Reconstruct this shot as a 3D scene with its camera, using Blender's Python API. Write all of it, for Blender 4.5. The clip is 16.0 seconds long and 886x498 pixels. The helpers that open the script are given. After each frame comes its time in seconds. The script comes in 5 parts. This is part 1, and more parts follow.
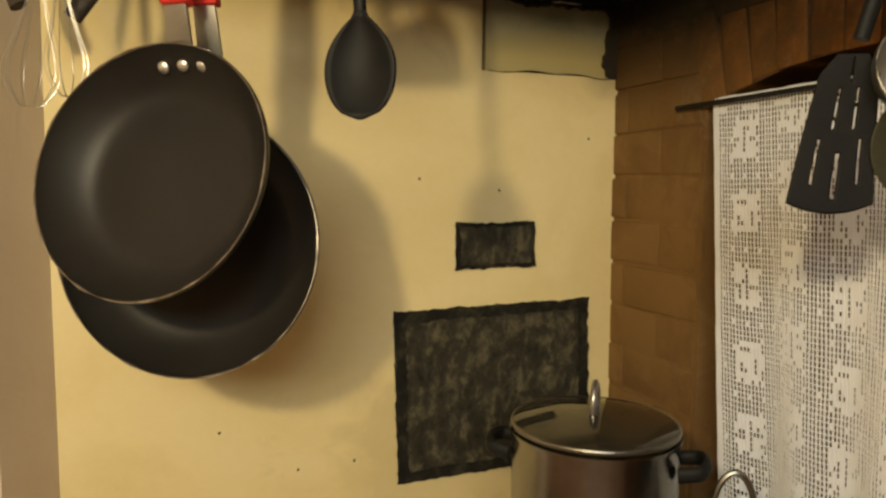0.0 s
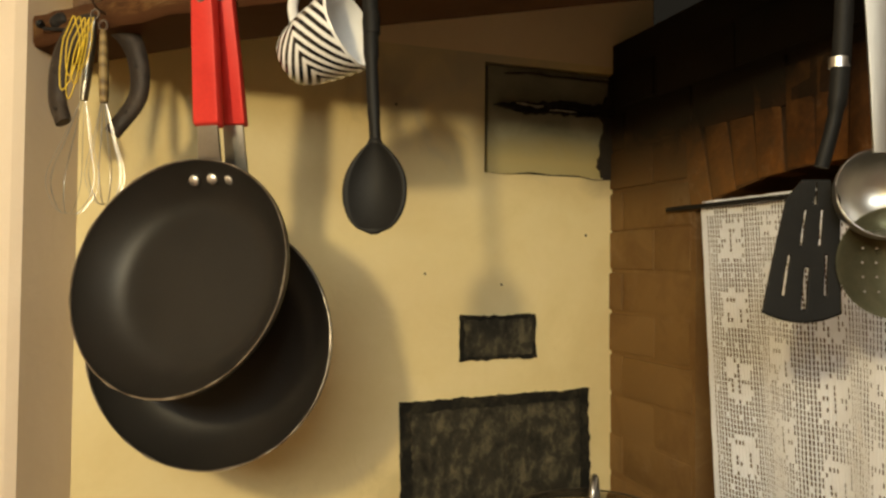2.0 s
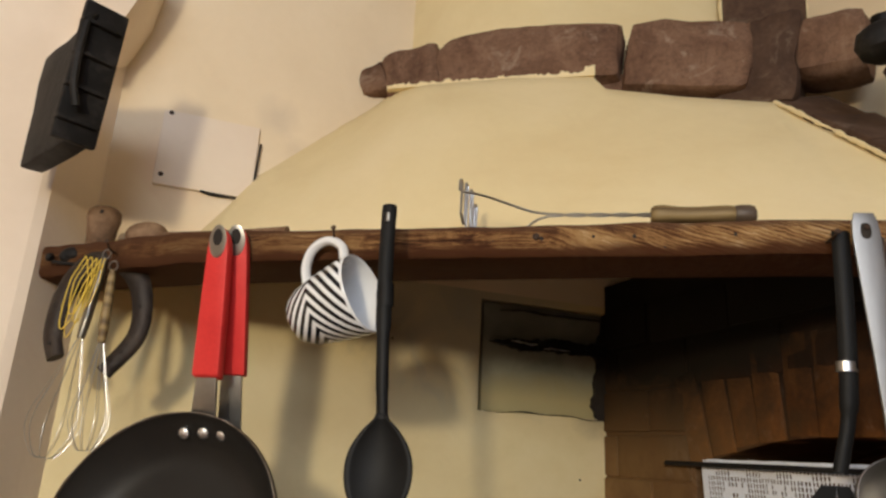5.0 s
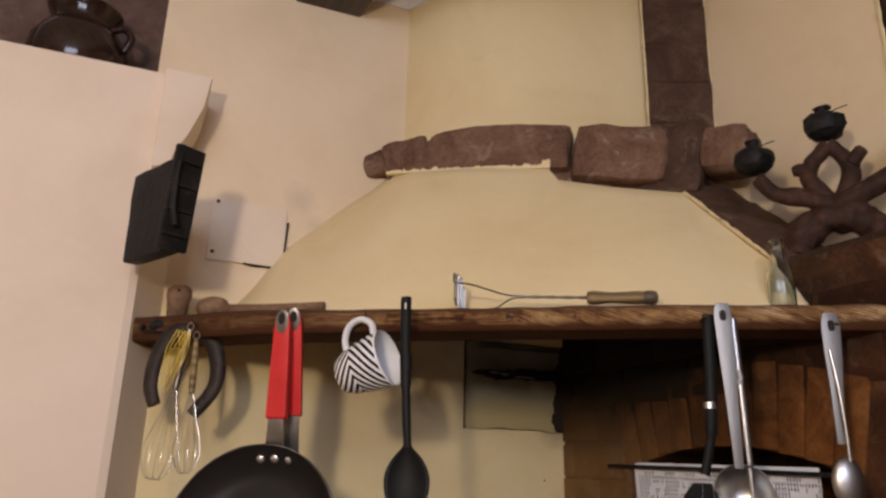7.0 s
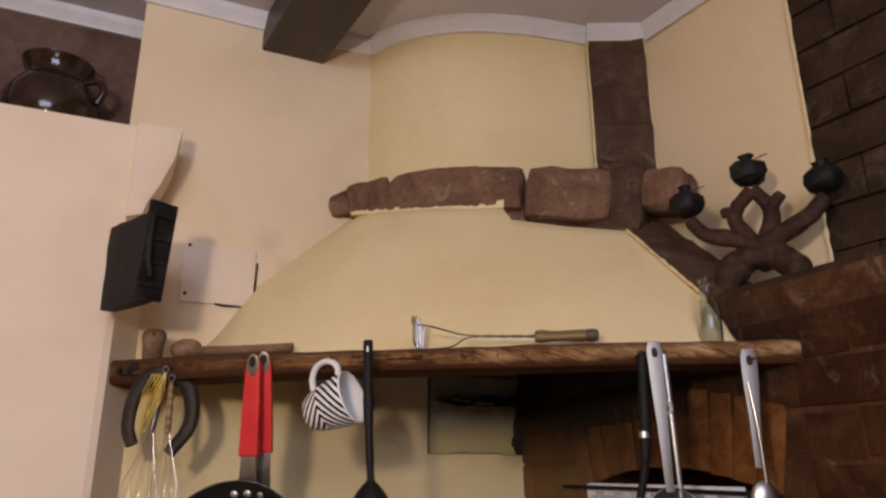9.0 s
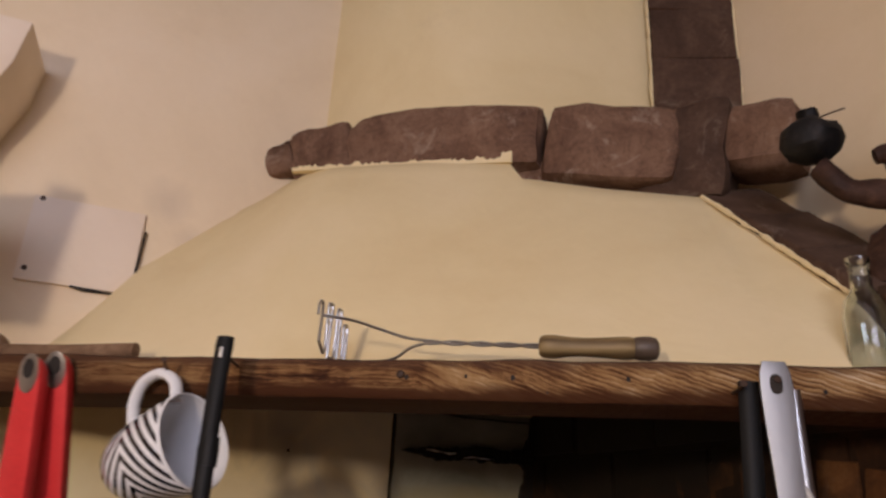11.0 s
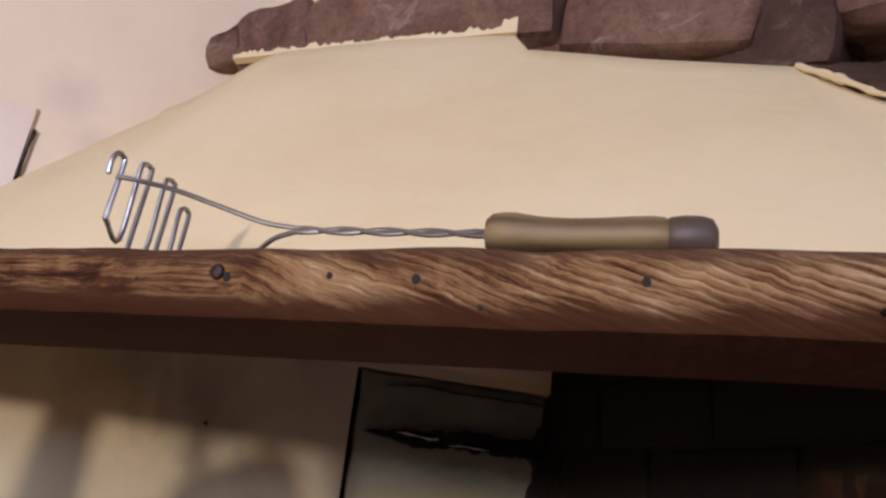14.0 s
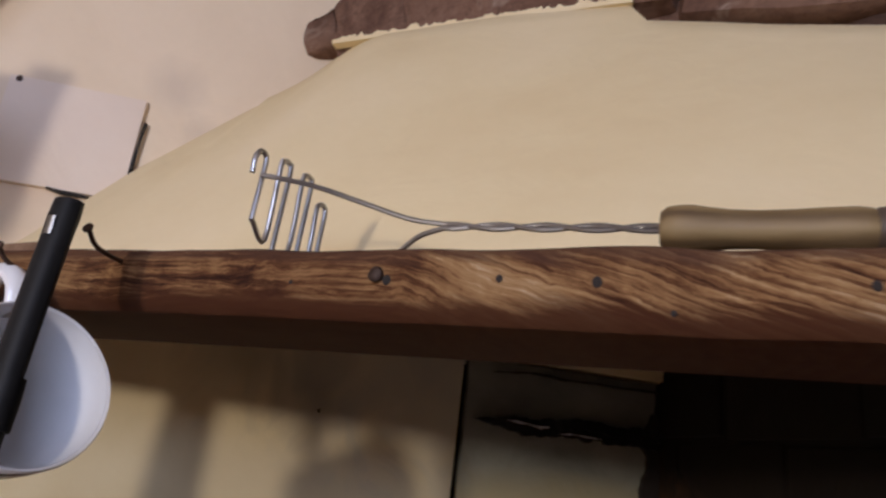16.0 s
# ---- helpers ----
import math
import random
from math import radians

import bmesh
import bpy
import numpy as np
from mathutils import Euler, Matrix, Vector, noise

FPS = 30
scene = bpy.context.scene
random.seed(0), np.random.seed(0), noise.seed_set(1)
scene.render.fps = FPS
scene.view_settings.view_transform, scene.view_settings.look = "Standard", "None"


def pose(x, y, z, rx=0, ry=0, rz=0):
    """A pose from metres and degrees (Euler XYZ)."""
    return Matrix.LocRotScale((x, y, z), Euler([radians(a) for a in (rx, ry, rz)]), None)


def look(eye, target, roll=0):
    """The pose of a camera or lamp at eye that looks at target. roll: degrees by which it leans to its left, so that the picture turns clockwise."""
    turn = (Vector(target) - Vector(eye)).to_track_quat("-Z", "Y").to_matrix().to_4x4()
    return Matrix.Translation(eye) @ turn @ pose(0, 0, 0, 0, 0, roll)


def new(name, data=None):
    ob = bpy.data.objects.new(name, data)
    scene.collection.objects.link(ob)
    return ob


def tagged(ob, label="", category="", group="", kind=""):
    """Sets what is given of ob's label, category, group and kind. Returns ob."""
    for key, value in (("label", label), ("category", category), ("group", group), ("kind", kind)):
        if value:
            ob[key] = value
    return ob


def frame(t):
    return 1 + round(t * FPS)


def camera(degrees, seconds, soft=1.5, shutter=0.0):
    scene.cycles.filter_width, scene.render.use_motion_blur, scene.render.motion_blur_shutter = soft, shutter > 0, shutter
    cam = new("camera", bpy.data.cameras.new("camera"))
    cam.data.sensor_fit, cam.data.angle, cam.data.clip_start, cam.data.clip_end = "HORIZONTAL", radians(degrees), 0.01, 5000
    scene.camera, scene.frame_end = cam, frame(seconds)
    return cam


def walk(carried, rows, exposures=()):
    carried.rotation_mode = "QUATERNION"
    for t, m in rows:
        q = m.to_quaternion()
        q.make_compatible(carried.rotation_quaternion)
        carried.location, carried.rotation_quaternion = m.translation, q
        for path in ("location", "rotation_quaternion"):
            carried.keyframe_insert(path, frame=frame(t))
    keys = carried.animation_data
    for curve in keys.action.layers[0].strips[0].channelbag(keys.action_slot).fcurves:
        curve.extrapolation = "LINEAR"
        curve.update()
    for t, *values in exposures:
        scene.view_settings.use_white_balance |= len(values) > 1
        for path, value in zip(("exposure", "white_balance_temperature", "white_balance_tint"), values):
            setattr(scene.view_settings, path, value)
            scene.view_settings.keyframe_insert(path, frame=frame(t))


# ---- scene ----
cam = camera(64.8, 16.0, soft=2.5, shutter=0.4)
PATH = [
    (0, (0.269, 0.088, 1.605), (0.0, 2.062, 1.429), 0.4),
    (0.5, (0.264, 0.085, 1.615), (0.012, 2.066, 1.492), 0.8),
    (1, (0.259, 0.073, 1.62), (-0.017, 2.054, 1.571), 0.5),
    (1.5, (0.271, 0.054, 1.632), (0.001, 2.036, 1.669), 0.7),
    (2, (0.275, 0.028, 1.636), (-0.007, 2.008, 1.683), 0.6),
    (2.5, (0.256, 0.044, 1.642), (-0.007, 2.021, 1.788), 0.6),
    (3, (0.258, 0.056, 1.661), (-0.002, 2.024, 1.909), -0.2),
    (3.5, (0.267, 0.056, 1.704), (-0.022, 2.009, 2.02), 0.2),
    (4, (0.266, 0.064, 1.718), (0.025, 2.011, 2.107), 0.6),
    (4.5, (0.269, 0.055, 1.722), (-0.011, 1.983, 2.171), 1.6),
    (5, (0.237, 0.02, 1.731), (0.016, 1.925, 2.298), 3.2),
    (7.5, (0.223, -0.436, 1.773), (0.115, 1.479, 2.34), 0.7),
    (8, (0.241, -0.471, 1.795), (0.131, 1.423, 2.428), -0.8),
    (8.5, (0.26, -0.456, 1.793), (0.194, 1.438, 2.431), -0.5),
    (9, (0.255, -0.472, 1.786), (0.203, 1.436, 2.382), -0.3),
    (11.5, (0.405, 0.254, 1.869), (0.208, 2.114, 2.578), 3.6),
    (12, (0.447, 0.333, 1.871), (0.2, 2.199, 2.548), 2.7),
    (12.5, (0.448, 0.45, 1.887), (0.108, 2.314, 2.525), 4.9),
    (13, (0.431, 0.481, 1.88), (0.043, 2.368, 2.417), 2.3),
    (13.5, (0.434, 0.48, 1.882), (0.117, 2.37, 2.454), 4.7),
    (14, (0.434, 0.47, 1.881), (0.078, 2.321, 2.548), 6.5),
    (14.5, (0.429, 0.432, 1.872), (0.073, 2.302, 2.488), 7.8),
    (15, (0.406, 0.406, 1.875), (0.042, 2.276, 2.482), 6.9),
    (15.5, (0.392, 0.422, 1.882), (-0.005, 2.29, 2.476), 6.0),
    (16, (0.381, 0.478, 1.894), (-0.165, 2.313, 2.473), 7.2),
]
walk(cam, [(t, look(eye, target, roll)) for t, eye, target, roll in PATH],
     [(0, 0.42, 7800, 2), (2.0, 0.50, 7700, 2), (3.0, 0.58, 7100, 1), (4.0, 0.45, 6400, 2), (4.5, 0.32, 6100, 8), (5.0, 0.22, 5900, 10),
      (7.5, -0.20, 5900, 24), (9.0, -0.23, 5950, 25), (11.5, -0.09, 5750, 27), (12.5, 0.14, 5120, 27), (13.5, 0.30, 5120, 28), (14.5, 0.31, 4900, 27), (15.2, 0.09, 4980, 25), (16.0, 0.0, 5080, 24)])


# ---- light ----
world = bpy.data.worlds.new("world")
scene.world = world
world.use_nodes = True
world.node_tree.nodes["Background"].inputs[0].default_value = (0.5, 0.45, 0.4, 1)
world.node_tree.nodes["Background"].inputs[1].default_value = 0.02


def bulb(name, place, watts, colour, radius):
    data = bpy.data.lights.new(name, "POINT")
    data.energy, data.color, data.shadow_soft_size = watts, colour, radius
    ob = new(name, data)
    ob.location = place
    return ob


bulb("room_bulb", (-0.09, -0.72, 2.065), 44, (1.0, 0.80, 0.50), 0.05)
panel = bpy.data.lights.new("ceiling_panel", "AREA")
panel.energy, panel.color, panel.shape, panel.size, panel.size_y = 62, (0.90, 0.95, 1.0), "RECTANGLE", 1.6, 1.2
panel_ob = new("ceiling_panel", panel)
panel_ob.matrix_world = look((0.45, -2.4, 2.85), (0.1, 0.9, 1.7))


# ---- materials ----
def ramp(nt, fac, stops):
    node = nt.nodes.new("ShaderNodeValToRGB")
    e = node.color_ramp.elements
    e[0].position, e[0].color = stops[0][0], (*stops[0][1], 1)
    e[1].position, e[1].color = stops[-1][0], (*stops[-1][1], 1)
    for p, c in stops[1:-1]:
        n = e.new(p)
        n.color = (*c, 1)
    nt.links.new(fac, node.inputs[0])
    return node.outputs[0]


def noise_tex(nt, vec, scale, detail=5, rough=0.6, dist=0.0):
    n = nt.nodes.new("ShaderNodeTexNoise")
    n.inputs["Scale"].default_value, n.inputs["Detail"].default_value = scale, detail
    n.inputs["Roughness"].default_value, n.inputs["Distortion"].default_value = rough, dist
    nt.links.new(vec, n.inputs["Vector"])
    return n.outputs["Fac"]


def math_node(nt, op, a, b=0.0, clamp=False):
    n = nt.nodes.new("ShaderNodeMath")
    n.operation, n.use_clamp = op, clamp
    for i, v in enumerate((a, b)):
        if isinstance(v, (int, float)):
            n.inputs[i].default_value = v
        else:
            nt.links.new(v, n.inputs[i])
    return n.outputs[0]


def mix_col(nt, fac, a, b, mode="MIX"):
    n = nt.nodes.new("ShaderNodeMix")
    n.data_type, n.blend_type = "RGBA", mode
    for i, v in ((0, fac), (6, a), (7, b)):
        if isinstance(v, (int, float)):
            n.inputs[i].default_value = v
        elif isinstance(v, tuple):
            n.inputs[i].default_value = (*v, 1)
        else:
            nt.links.new(v, n.inputs[i])
    return n.outputs[2]


def begin(name):
    m = bpy.data.materials.new(name)
    m.use_nodes = True
    nt = m.node_tree
    return m, nt, nt.nodes["Principled BSDF"]


def position(nt):
    return nt.nodes.new("ShaderNodeNewGeometry").outputs["Position"]


def local(nt, stretch=None):
    out = nt.nodes.new("ShaderNodeTexCoord").outputs["Object"]
    if stretch:
        mp = nt.nodes.new("ShaderNodeMapping")
        mp.inputs["Scale"].default_value = stretch
        nt.links.new(out, mp.inputs["Vector"])
        out = mp.outputs[0]
    return out


def bumped(nt, bsdf, height, strength, distance=0.01):
    b = nt.nodes.new("ShaderNodeBump")
    b.inputs["Strength"].default_value, b.inputs["Distance"].default_value = strength, distance
    nt.links.new(height, b.inputs["Height"])
    nt.links.new(b.outputs[0], bsdf.inputs["Normal"])


def mat(name, dark, mid, light, scale=8.0, rough=0.6, metal=0.0, bump=0.2, fine=90.0, where="local",
        stretch=None, vary=0.0, rough_vary=0.12, depth=0.004, spec=0.5):
    """Two scales of noise in colour, roughness and relief."""
    m, nt, bsdf = begin(name)
    vec = position(nt) if where == "world" else local(nt, stretch)
    big, small = noise_tex(nt, vec, scale, 6, 0.6, 0.4), noise_tex(nt, vec, fine, 4, 0.7)
    both = math_node(nt, "ADD", math_node(nt, "MULTIPLY", big, 0.7), math_node(nt, "MULTIPLY", small, 0.3))
    col = ramp(nt, both, [(0.32, dark), (0.5, mid), (0.68, light)])
    if vary:
        rnd = nt.nodes.new("ShaderNodeObjectInfo").outputs["Random"]
        col = mix_col(nt, 1.0, col, ramp(nt, rnd, [(0.0, (1 - vary,) * 3), (1.0, (1.0, 1.0, 1.0))]), "MULTIPLY")
    nt.links.new(col, bsdf.inputs["Base Color"])
    bsdf.inputs["Metallic"].default_value, bsdf.inputs["Specular IOR Level"].default_value = metal, spec
    nt.links.new(math_node(nt, "ADD", math_node(nt, "MULTIPLY", big, rough_vary * 2), rough - rough_vary), bsdf.inputs["Roughness"])
    if bump:
        bumped(nt, bsdf, both, bump, depth)
    return m


def plaster_mat(name, dark, mid, light, grime=(0.30, 0.20, 0.12), amount=0.25, smudges=()):
    """Hand-trowelled lime plaster with faint stains."""
    m, nt, bsdf = begin(name)
    vec = position(nt)
    big, small = noise_tex(nt, vec, 3.2, 5, 0.55, 0.6), noise_tex(nt, vec, 55, 5, 0.7)
    trowel = noise_tex(nt, vec, 11, 3, 0.5, 1.2)
    col = ramp(nt, big, [(0.3, dark), (0.5, mid), (0.7, light)])
    col = mix_col(nt, 0.12, col, ramp(nt, small, [(0.35, dark), (0.65, light)]))
    spots = ramp(nt, noise_tex(nt, vec, 7.0, 7, 0.72, 0.3), [(0.62, (0, 0, 0)), (0.78, (1, 1, 1))])
    col = mix_col(nt, math_node(nt, "MULTIPLY", spots, amount), col, grime)
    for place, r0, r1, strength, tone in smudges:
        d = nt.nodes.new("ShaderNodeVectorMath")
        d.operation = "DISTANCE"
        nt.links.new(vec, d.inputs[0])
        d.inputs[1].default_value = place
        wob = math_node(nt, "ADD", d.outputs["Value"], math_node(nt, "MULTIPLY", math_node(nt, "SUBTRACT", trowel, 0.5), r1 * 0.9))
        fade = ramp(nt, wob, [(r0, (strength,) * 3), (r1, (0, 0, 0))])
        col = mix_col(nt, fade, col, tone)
    nt.links.new(col, bsdf.inputs["Base Color"])
    bsdf.inputs["Roughness"].default_value = 0.75
    h = math_node(nt, "ADD", math_node(nt, "MULTIPLY", trowel, 0.8), math_node(nt, "MULTIPLY", small, 0.2))
    bumped(nt, bsdf, h, 0.35, 0.006)
    return m


def brick_mat(name, stops, soot=True, vary=0.45, gloss=0.5, coarse=14, scuff=0.0, veins=0.0):
    """Sealed old brick; soot gathers round the flue at the inner corner."""
    m, nt, bsdf = begin(name)
    vec = position(nt)
    big, small = noise_tex(nt, vec, coarse, 7, 0.68, 0.6), noise_tex(nt, vec, 120, 4, 0.7)
    both = math_node(nt, "ADD", math_node(nt, "MULTIPLY", big, 0.75), math_node(nt, "MULTIPLY", small, 0.25))
    col = ramp(nt, both, stops)
    rnd = nt.nodes.new("ShaderNodeObjectInfo").outputs["Random"]
    col = mix_col(nt, 1.0, col, ramp(nt, rnd, [(0.0, (1 - vary, 1 - vary * 1.05, 1 - vary * 1.1)), (1.0, (1.0, 1.0, 1.0))]), "MULTIPLY")
    bsdf.inputs["Specular IOR Level"].default_value = 0.2
    if scuff:
        worn = ramp(nt, noise_tex(nt, vec, 13, 9, 0.72, 1.0), [(0.57, (0, 0, 0)), (0.72, (scuff,) * 3)])
        col = mix_col(nt, worn, col, (0.44, 0.35, 0.27))
    if veins:
        v = math_node(nt, "ABSOLUTE", math_node(nt, "SUBTRACT", noise_tex(nt, vec, 17, 3, 0.6, 2.0), 0.5))
        col = mix_col(nt, ramp(nt, v, [(0.003, (veins,) * 3), (0.02, (0, 0, 0))]), col, (0.022, 0.011, 0.007))
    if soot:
        # a lighter ochre tone, fading out from low by the inner corner
        ochre_dist = nt.nodes.new("ShaderNodeVectorMath")
        ochre_dist.operation = "DISTANCE"
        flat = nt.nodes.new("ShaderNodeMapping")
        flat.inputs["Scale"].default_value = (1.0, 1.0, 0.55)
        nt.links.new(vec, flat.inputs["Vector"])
        nt.links.new(flat.outputs[0], ochre_dist.inputs[0])
        ochre_dist.inputs[1].default_value = (0.46, 1.42, 0.78)
        near = math_node(nt, "ADD", ochre_dist.outputs["Value"], math_node(nt, "MULTIPLY", math_node(nt, "SUBTRACT", big, 0.5), 0.5))
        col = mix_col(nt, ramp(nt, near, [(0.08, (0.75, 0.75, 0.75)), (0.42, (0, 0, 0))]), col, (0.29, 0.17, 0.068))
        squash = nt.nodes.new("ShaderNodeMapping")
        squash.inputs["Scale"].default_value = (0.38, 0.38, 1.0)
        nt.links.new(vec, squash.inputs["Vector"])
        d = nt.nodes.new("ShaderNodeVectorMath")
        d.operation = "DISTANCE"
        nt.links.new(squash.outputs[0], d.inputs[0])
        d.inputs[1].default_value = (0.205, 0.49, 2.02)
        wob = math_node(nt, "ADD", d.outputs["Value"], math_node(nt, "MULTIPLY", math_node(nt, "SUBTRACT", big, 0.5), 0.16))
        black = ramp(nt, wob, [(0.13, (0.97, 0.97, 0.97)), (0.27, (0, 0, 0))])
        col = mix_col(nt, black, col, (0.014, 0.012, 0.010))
        bsdf.inputs["Specular IOR Level"].default_value = 0.07
    nt.links.new(col, bsdf.inputs["Base Color"])
    nt.links.new(math_node(nt, "ADD", math_node(nt, "MULTIPLY", big, 0.4), gloss - 0.2), bsdf.inputs["Roughness"])
    bumped(nt, bsdf, both, 0.5, 0.005)
    return m


def wood_mat(name, dark, mid, light, axis=(1.2, 14, 14), rough=0.6, ring=9.0, bump=0.4):
    """Grain drawn out along one axis, with dark bands."""
    m, nt, bsdf = begin(name)
    vec = local(nt, axis)
    warp = noise_tex(nt, vec, 2.2, 4, 0.55, 0.8)
    w = nt.nodes.new("ShaderNodeTexWave")
    w.wave_type, w.bands_direction = "BANDS", "Z"
    w.inputs["Scale"].default_value, w.inputs["Distortion"].default_value = ring * 0.2, 7.0
    w.inputs["Detail"].default_value, w.inputs["Detail Scale"].default_value = 4.0, 1.3
    nt.links.new(vec, w.inputs["Vector"])
    fine = noise_tex(nt, vec, 14, 5, 0.7)
    both = math_node(nt, "ADD", math_node(nt, "MULTIPLY", w.outputs["Fac"], 0.45),
                     math_node(nt, "ADD", math_node(nt, "MULTIPLY", warp, 0.35), math_node(nt, "MULTIPLY", fine, 0.25)))
    col = ramp(nt, both, [(0.25, dark), (0.48, mid), (0.75, light)])
    nt.links.new(col, bsdf.inputs["Base Color"])
    nt.links.new(math_node(nt, "ADD", math_node(nt, "MULTIPLY", fine, 0.25), rough - 0.12), bsdf.inputs["Roughness"])
    bumped(nt, bsdf, both, bump, 0.003)
    return m


def shelf_wood():
    """Pine whose grain runs out slantwise on the edge; browner on the lower arris and the underside."""
    m, nt, bsdf = begin("weathered_pine")
    out = nt.nodes.new("ShaderNodeTexCoord").outputs["Object"]
    sep = nt.nodes.new("ShaderNodeSeparateXYZ")
    nt.links.new(out, sep.inputs[0])
    run = math_node(nt, "MAXIMUM", math_node(nt, "SUBTRACT", sep.outputs[0], 0.27), 0.0)
    comb = nt.nodes.new("ShaderNodeCombineXYZ")
    nt.links.new(math_node(nt, "MULTIPLY", sep.outputs[0], 3.0), comb.inputs[0])
    nt.links.new(math_node(nt, "MULTIPLY", sep.outputs[1], 14.0), comb.inputs[1])
    nt.links.new(math_node(nt, "MULTIPLY", math_node(nt, "ADD", sep.outputs[2], math_node(nt, "MULTIPLY", run, 0.34)), 42.0), comb.inputs[2])
    vec = comb.outputs[0]
    drift = noise_tex(nt, out, 16, 4, 0.6, 1.0)
    bent = nt.nodes.new("ShaderNodeVectorMath")
    bent.operation = "ADD"
    shift = nt.nodes.new("ShaderNodeCombineXYZ")
    nt.links.new(math_node(nt, "MULTIPLY", math_node(nt, "SUBTRACT", drift, 0.5), 0.45), shift.inputs[2])
    nt.links.new(vec, bent.inputs[0])
    nt.links.new(shift.outputs[0], bent.inputs[1])
    w = nt.nodes.new("ShaderNodeTexWave")
    w.wave_type, w.bands_direction, w.wave_profile = "BANDS", "Z", "SAW"
    for key, v in (("Scale", 1.7), ("Distortion", 3.2), ("Detail", 8.0), ("Detail Scale", 1.2), ("Detail Roughness", 0.75)):
        w.inputs[key].default_value = v
    nt.links.new(bent.outputs[0], w.inputs["Vector"])
    fine, big = noise_tex(nt, bent.outputs[0], 4.5, 9, 0.78, 0.8), noise_tex(nt, out, 13, 6, 0.65, 0.7)
    both = math_node(nt, "ADD", math_node(nt, "MULTIPLY", math_node(nt, "MULTIPLY", w.outputs["Fac"], math_node(nt, "MULTIPLY", math_node(nt, "ADD", run, 0.10), 2.2, True)), 0.17), math_node(nt, "ADD", math_node(nt, "MULTIPLY", fine, 0.66), math_node(nt, "MULTIPLY", big, 0.42)))
    col = ramp(nt, both, [(0.47, (0.026, 0.010, 0.006)), (0.535, (0.095, 0.041, 0.016)), (0.60, (0.22, 0.120, 0.046)), (0.68, (0.34, 0.215, 0.095)), (0.78, (0.54, 0.43, 0.29))])
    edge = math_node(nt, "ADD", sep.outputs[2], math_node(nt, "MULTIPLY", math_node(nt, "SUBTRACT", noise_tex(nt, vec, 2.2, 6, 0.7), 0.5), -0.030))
    umber = ramp(nt, math_node(nt, "MULTIPLY", math_node(nt, "SUBTRACT", edge, 1.955), 36.0, True), [(0.26, (1, 1, 1)), (0.56, (0, 0, 0))])
    col = mix_col(nt, math_node(nt, "MULTIPLY", umber, 0.94), col, (0.055, 0.020, 0.008))
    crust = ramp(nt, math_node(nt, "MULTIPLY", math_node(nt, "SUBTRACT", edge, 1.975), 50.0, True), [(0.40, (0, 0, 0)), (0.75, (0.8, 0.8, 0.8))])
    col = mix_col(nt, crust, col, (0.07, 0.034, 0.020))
    left = ramp(nt, math_node(nt, "ADD", math_node(nt, "MULTIPLY", sep.outputs[0], -1.6), math_node(nt, "MULTIPLY", big, 0.6)), [(0.22, (0, 0, 0)), (0.62, (1, 1, 1))])
    col = mix_col(nt, math_node(nt, "MULTIPLY", left, 0.7), col, (0.065, 0.028, 0.013))
    nt.links.new(col, bsdf.inputs["Base Color"])
    bsdf.inputs["Roughness"].default_value, bsdf.inputs["Specular IOR Level"].default_value = 0.75, 0.08
    bumped(nt, bsdf, both, 0.45, 0.003)
    return m


def plain(name, colour, rough=0.4, metal=0.0, transmission=0.0):
    m, nt, bsdf = begin(name)
    bsdf.inputs["Base Color"].default_value = (*colour, 1)
    bsdf.inputs["Roughness"].default_value, bsdf.inputs["Metallic"].default_value = rough, metal
    bsdf.inputs["Transmission Weight"].default_value = transmission
    return m


SMUDGE_BROWN = (0.16, 0.13, 0.10)
# First smudge is soot; the two grey ones paint the shelf's shade.
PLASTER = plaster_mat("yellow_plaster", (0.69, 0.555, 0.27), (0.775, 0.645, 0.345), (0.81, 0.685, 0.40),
                      smudges=(((0.004, 1.299, 1.955), 0.012, 0.075, 0.75, SMUDGE_BROWN), ((0.20, 1.396, 1.99), 0.05, 0.19, 0.6, (0.36, 0.37, 0.32)), ((0.05, 1.322, 2.0), 0.05, 0.16, 0.5, (0.38, 0.37, 0.32)),
                               ((0.41, 1.50, 1.86), 0.02, 0.10, 0.6, SMUDGE_BROWN), ((-0.30, 1.149, 2.30), 0.02, 0.11, 0.18, (0.45, 0.32, 0.22)),
                               ((0.10, 1.347, 1.12), 0.14, 0.22, 0.35, (0.40, 0.32, 0.15)), ((-0.09, 1.253, 1.985), 0.01, 0.09, 0.45, SMUDGE_BROWN)))
PLASTER_HOOD = plaster_mat("cream_plaster", (0.72, 0.58, 0.31), (0.78, 0.65, 0.37), (0.82, 0.69, 0.42), amount=0.12)
# Darker grey plaster for the hood's inner faces.
GREY_LINING = plaster_mat("grey_lining", (0.16, 0.155, 0.135), (0.25, 0.245, 0.215), (0.32, 0.31, 0.27), amount=0.3)
PLASTER_JAMB = plaster_mat("pale_plaster", (0.72, 0.60, 0.47), (0.78, 0.66, 0.53), (0.81, 0.70, 0.57), amount=0.08)
PLASTER_UP = plaster_mat("beige_plaster", (0.70, 0.56, 0.345), (0.77, 0.628, 0.405), (0.80, 0.66, 0.45), amount=0.1)
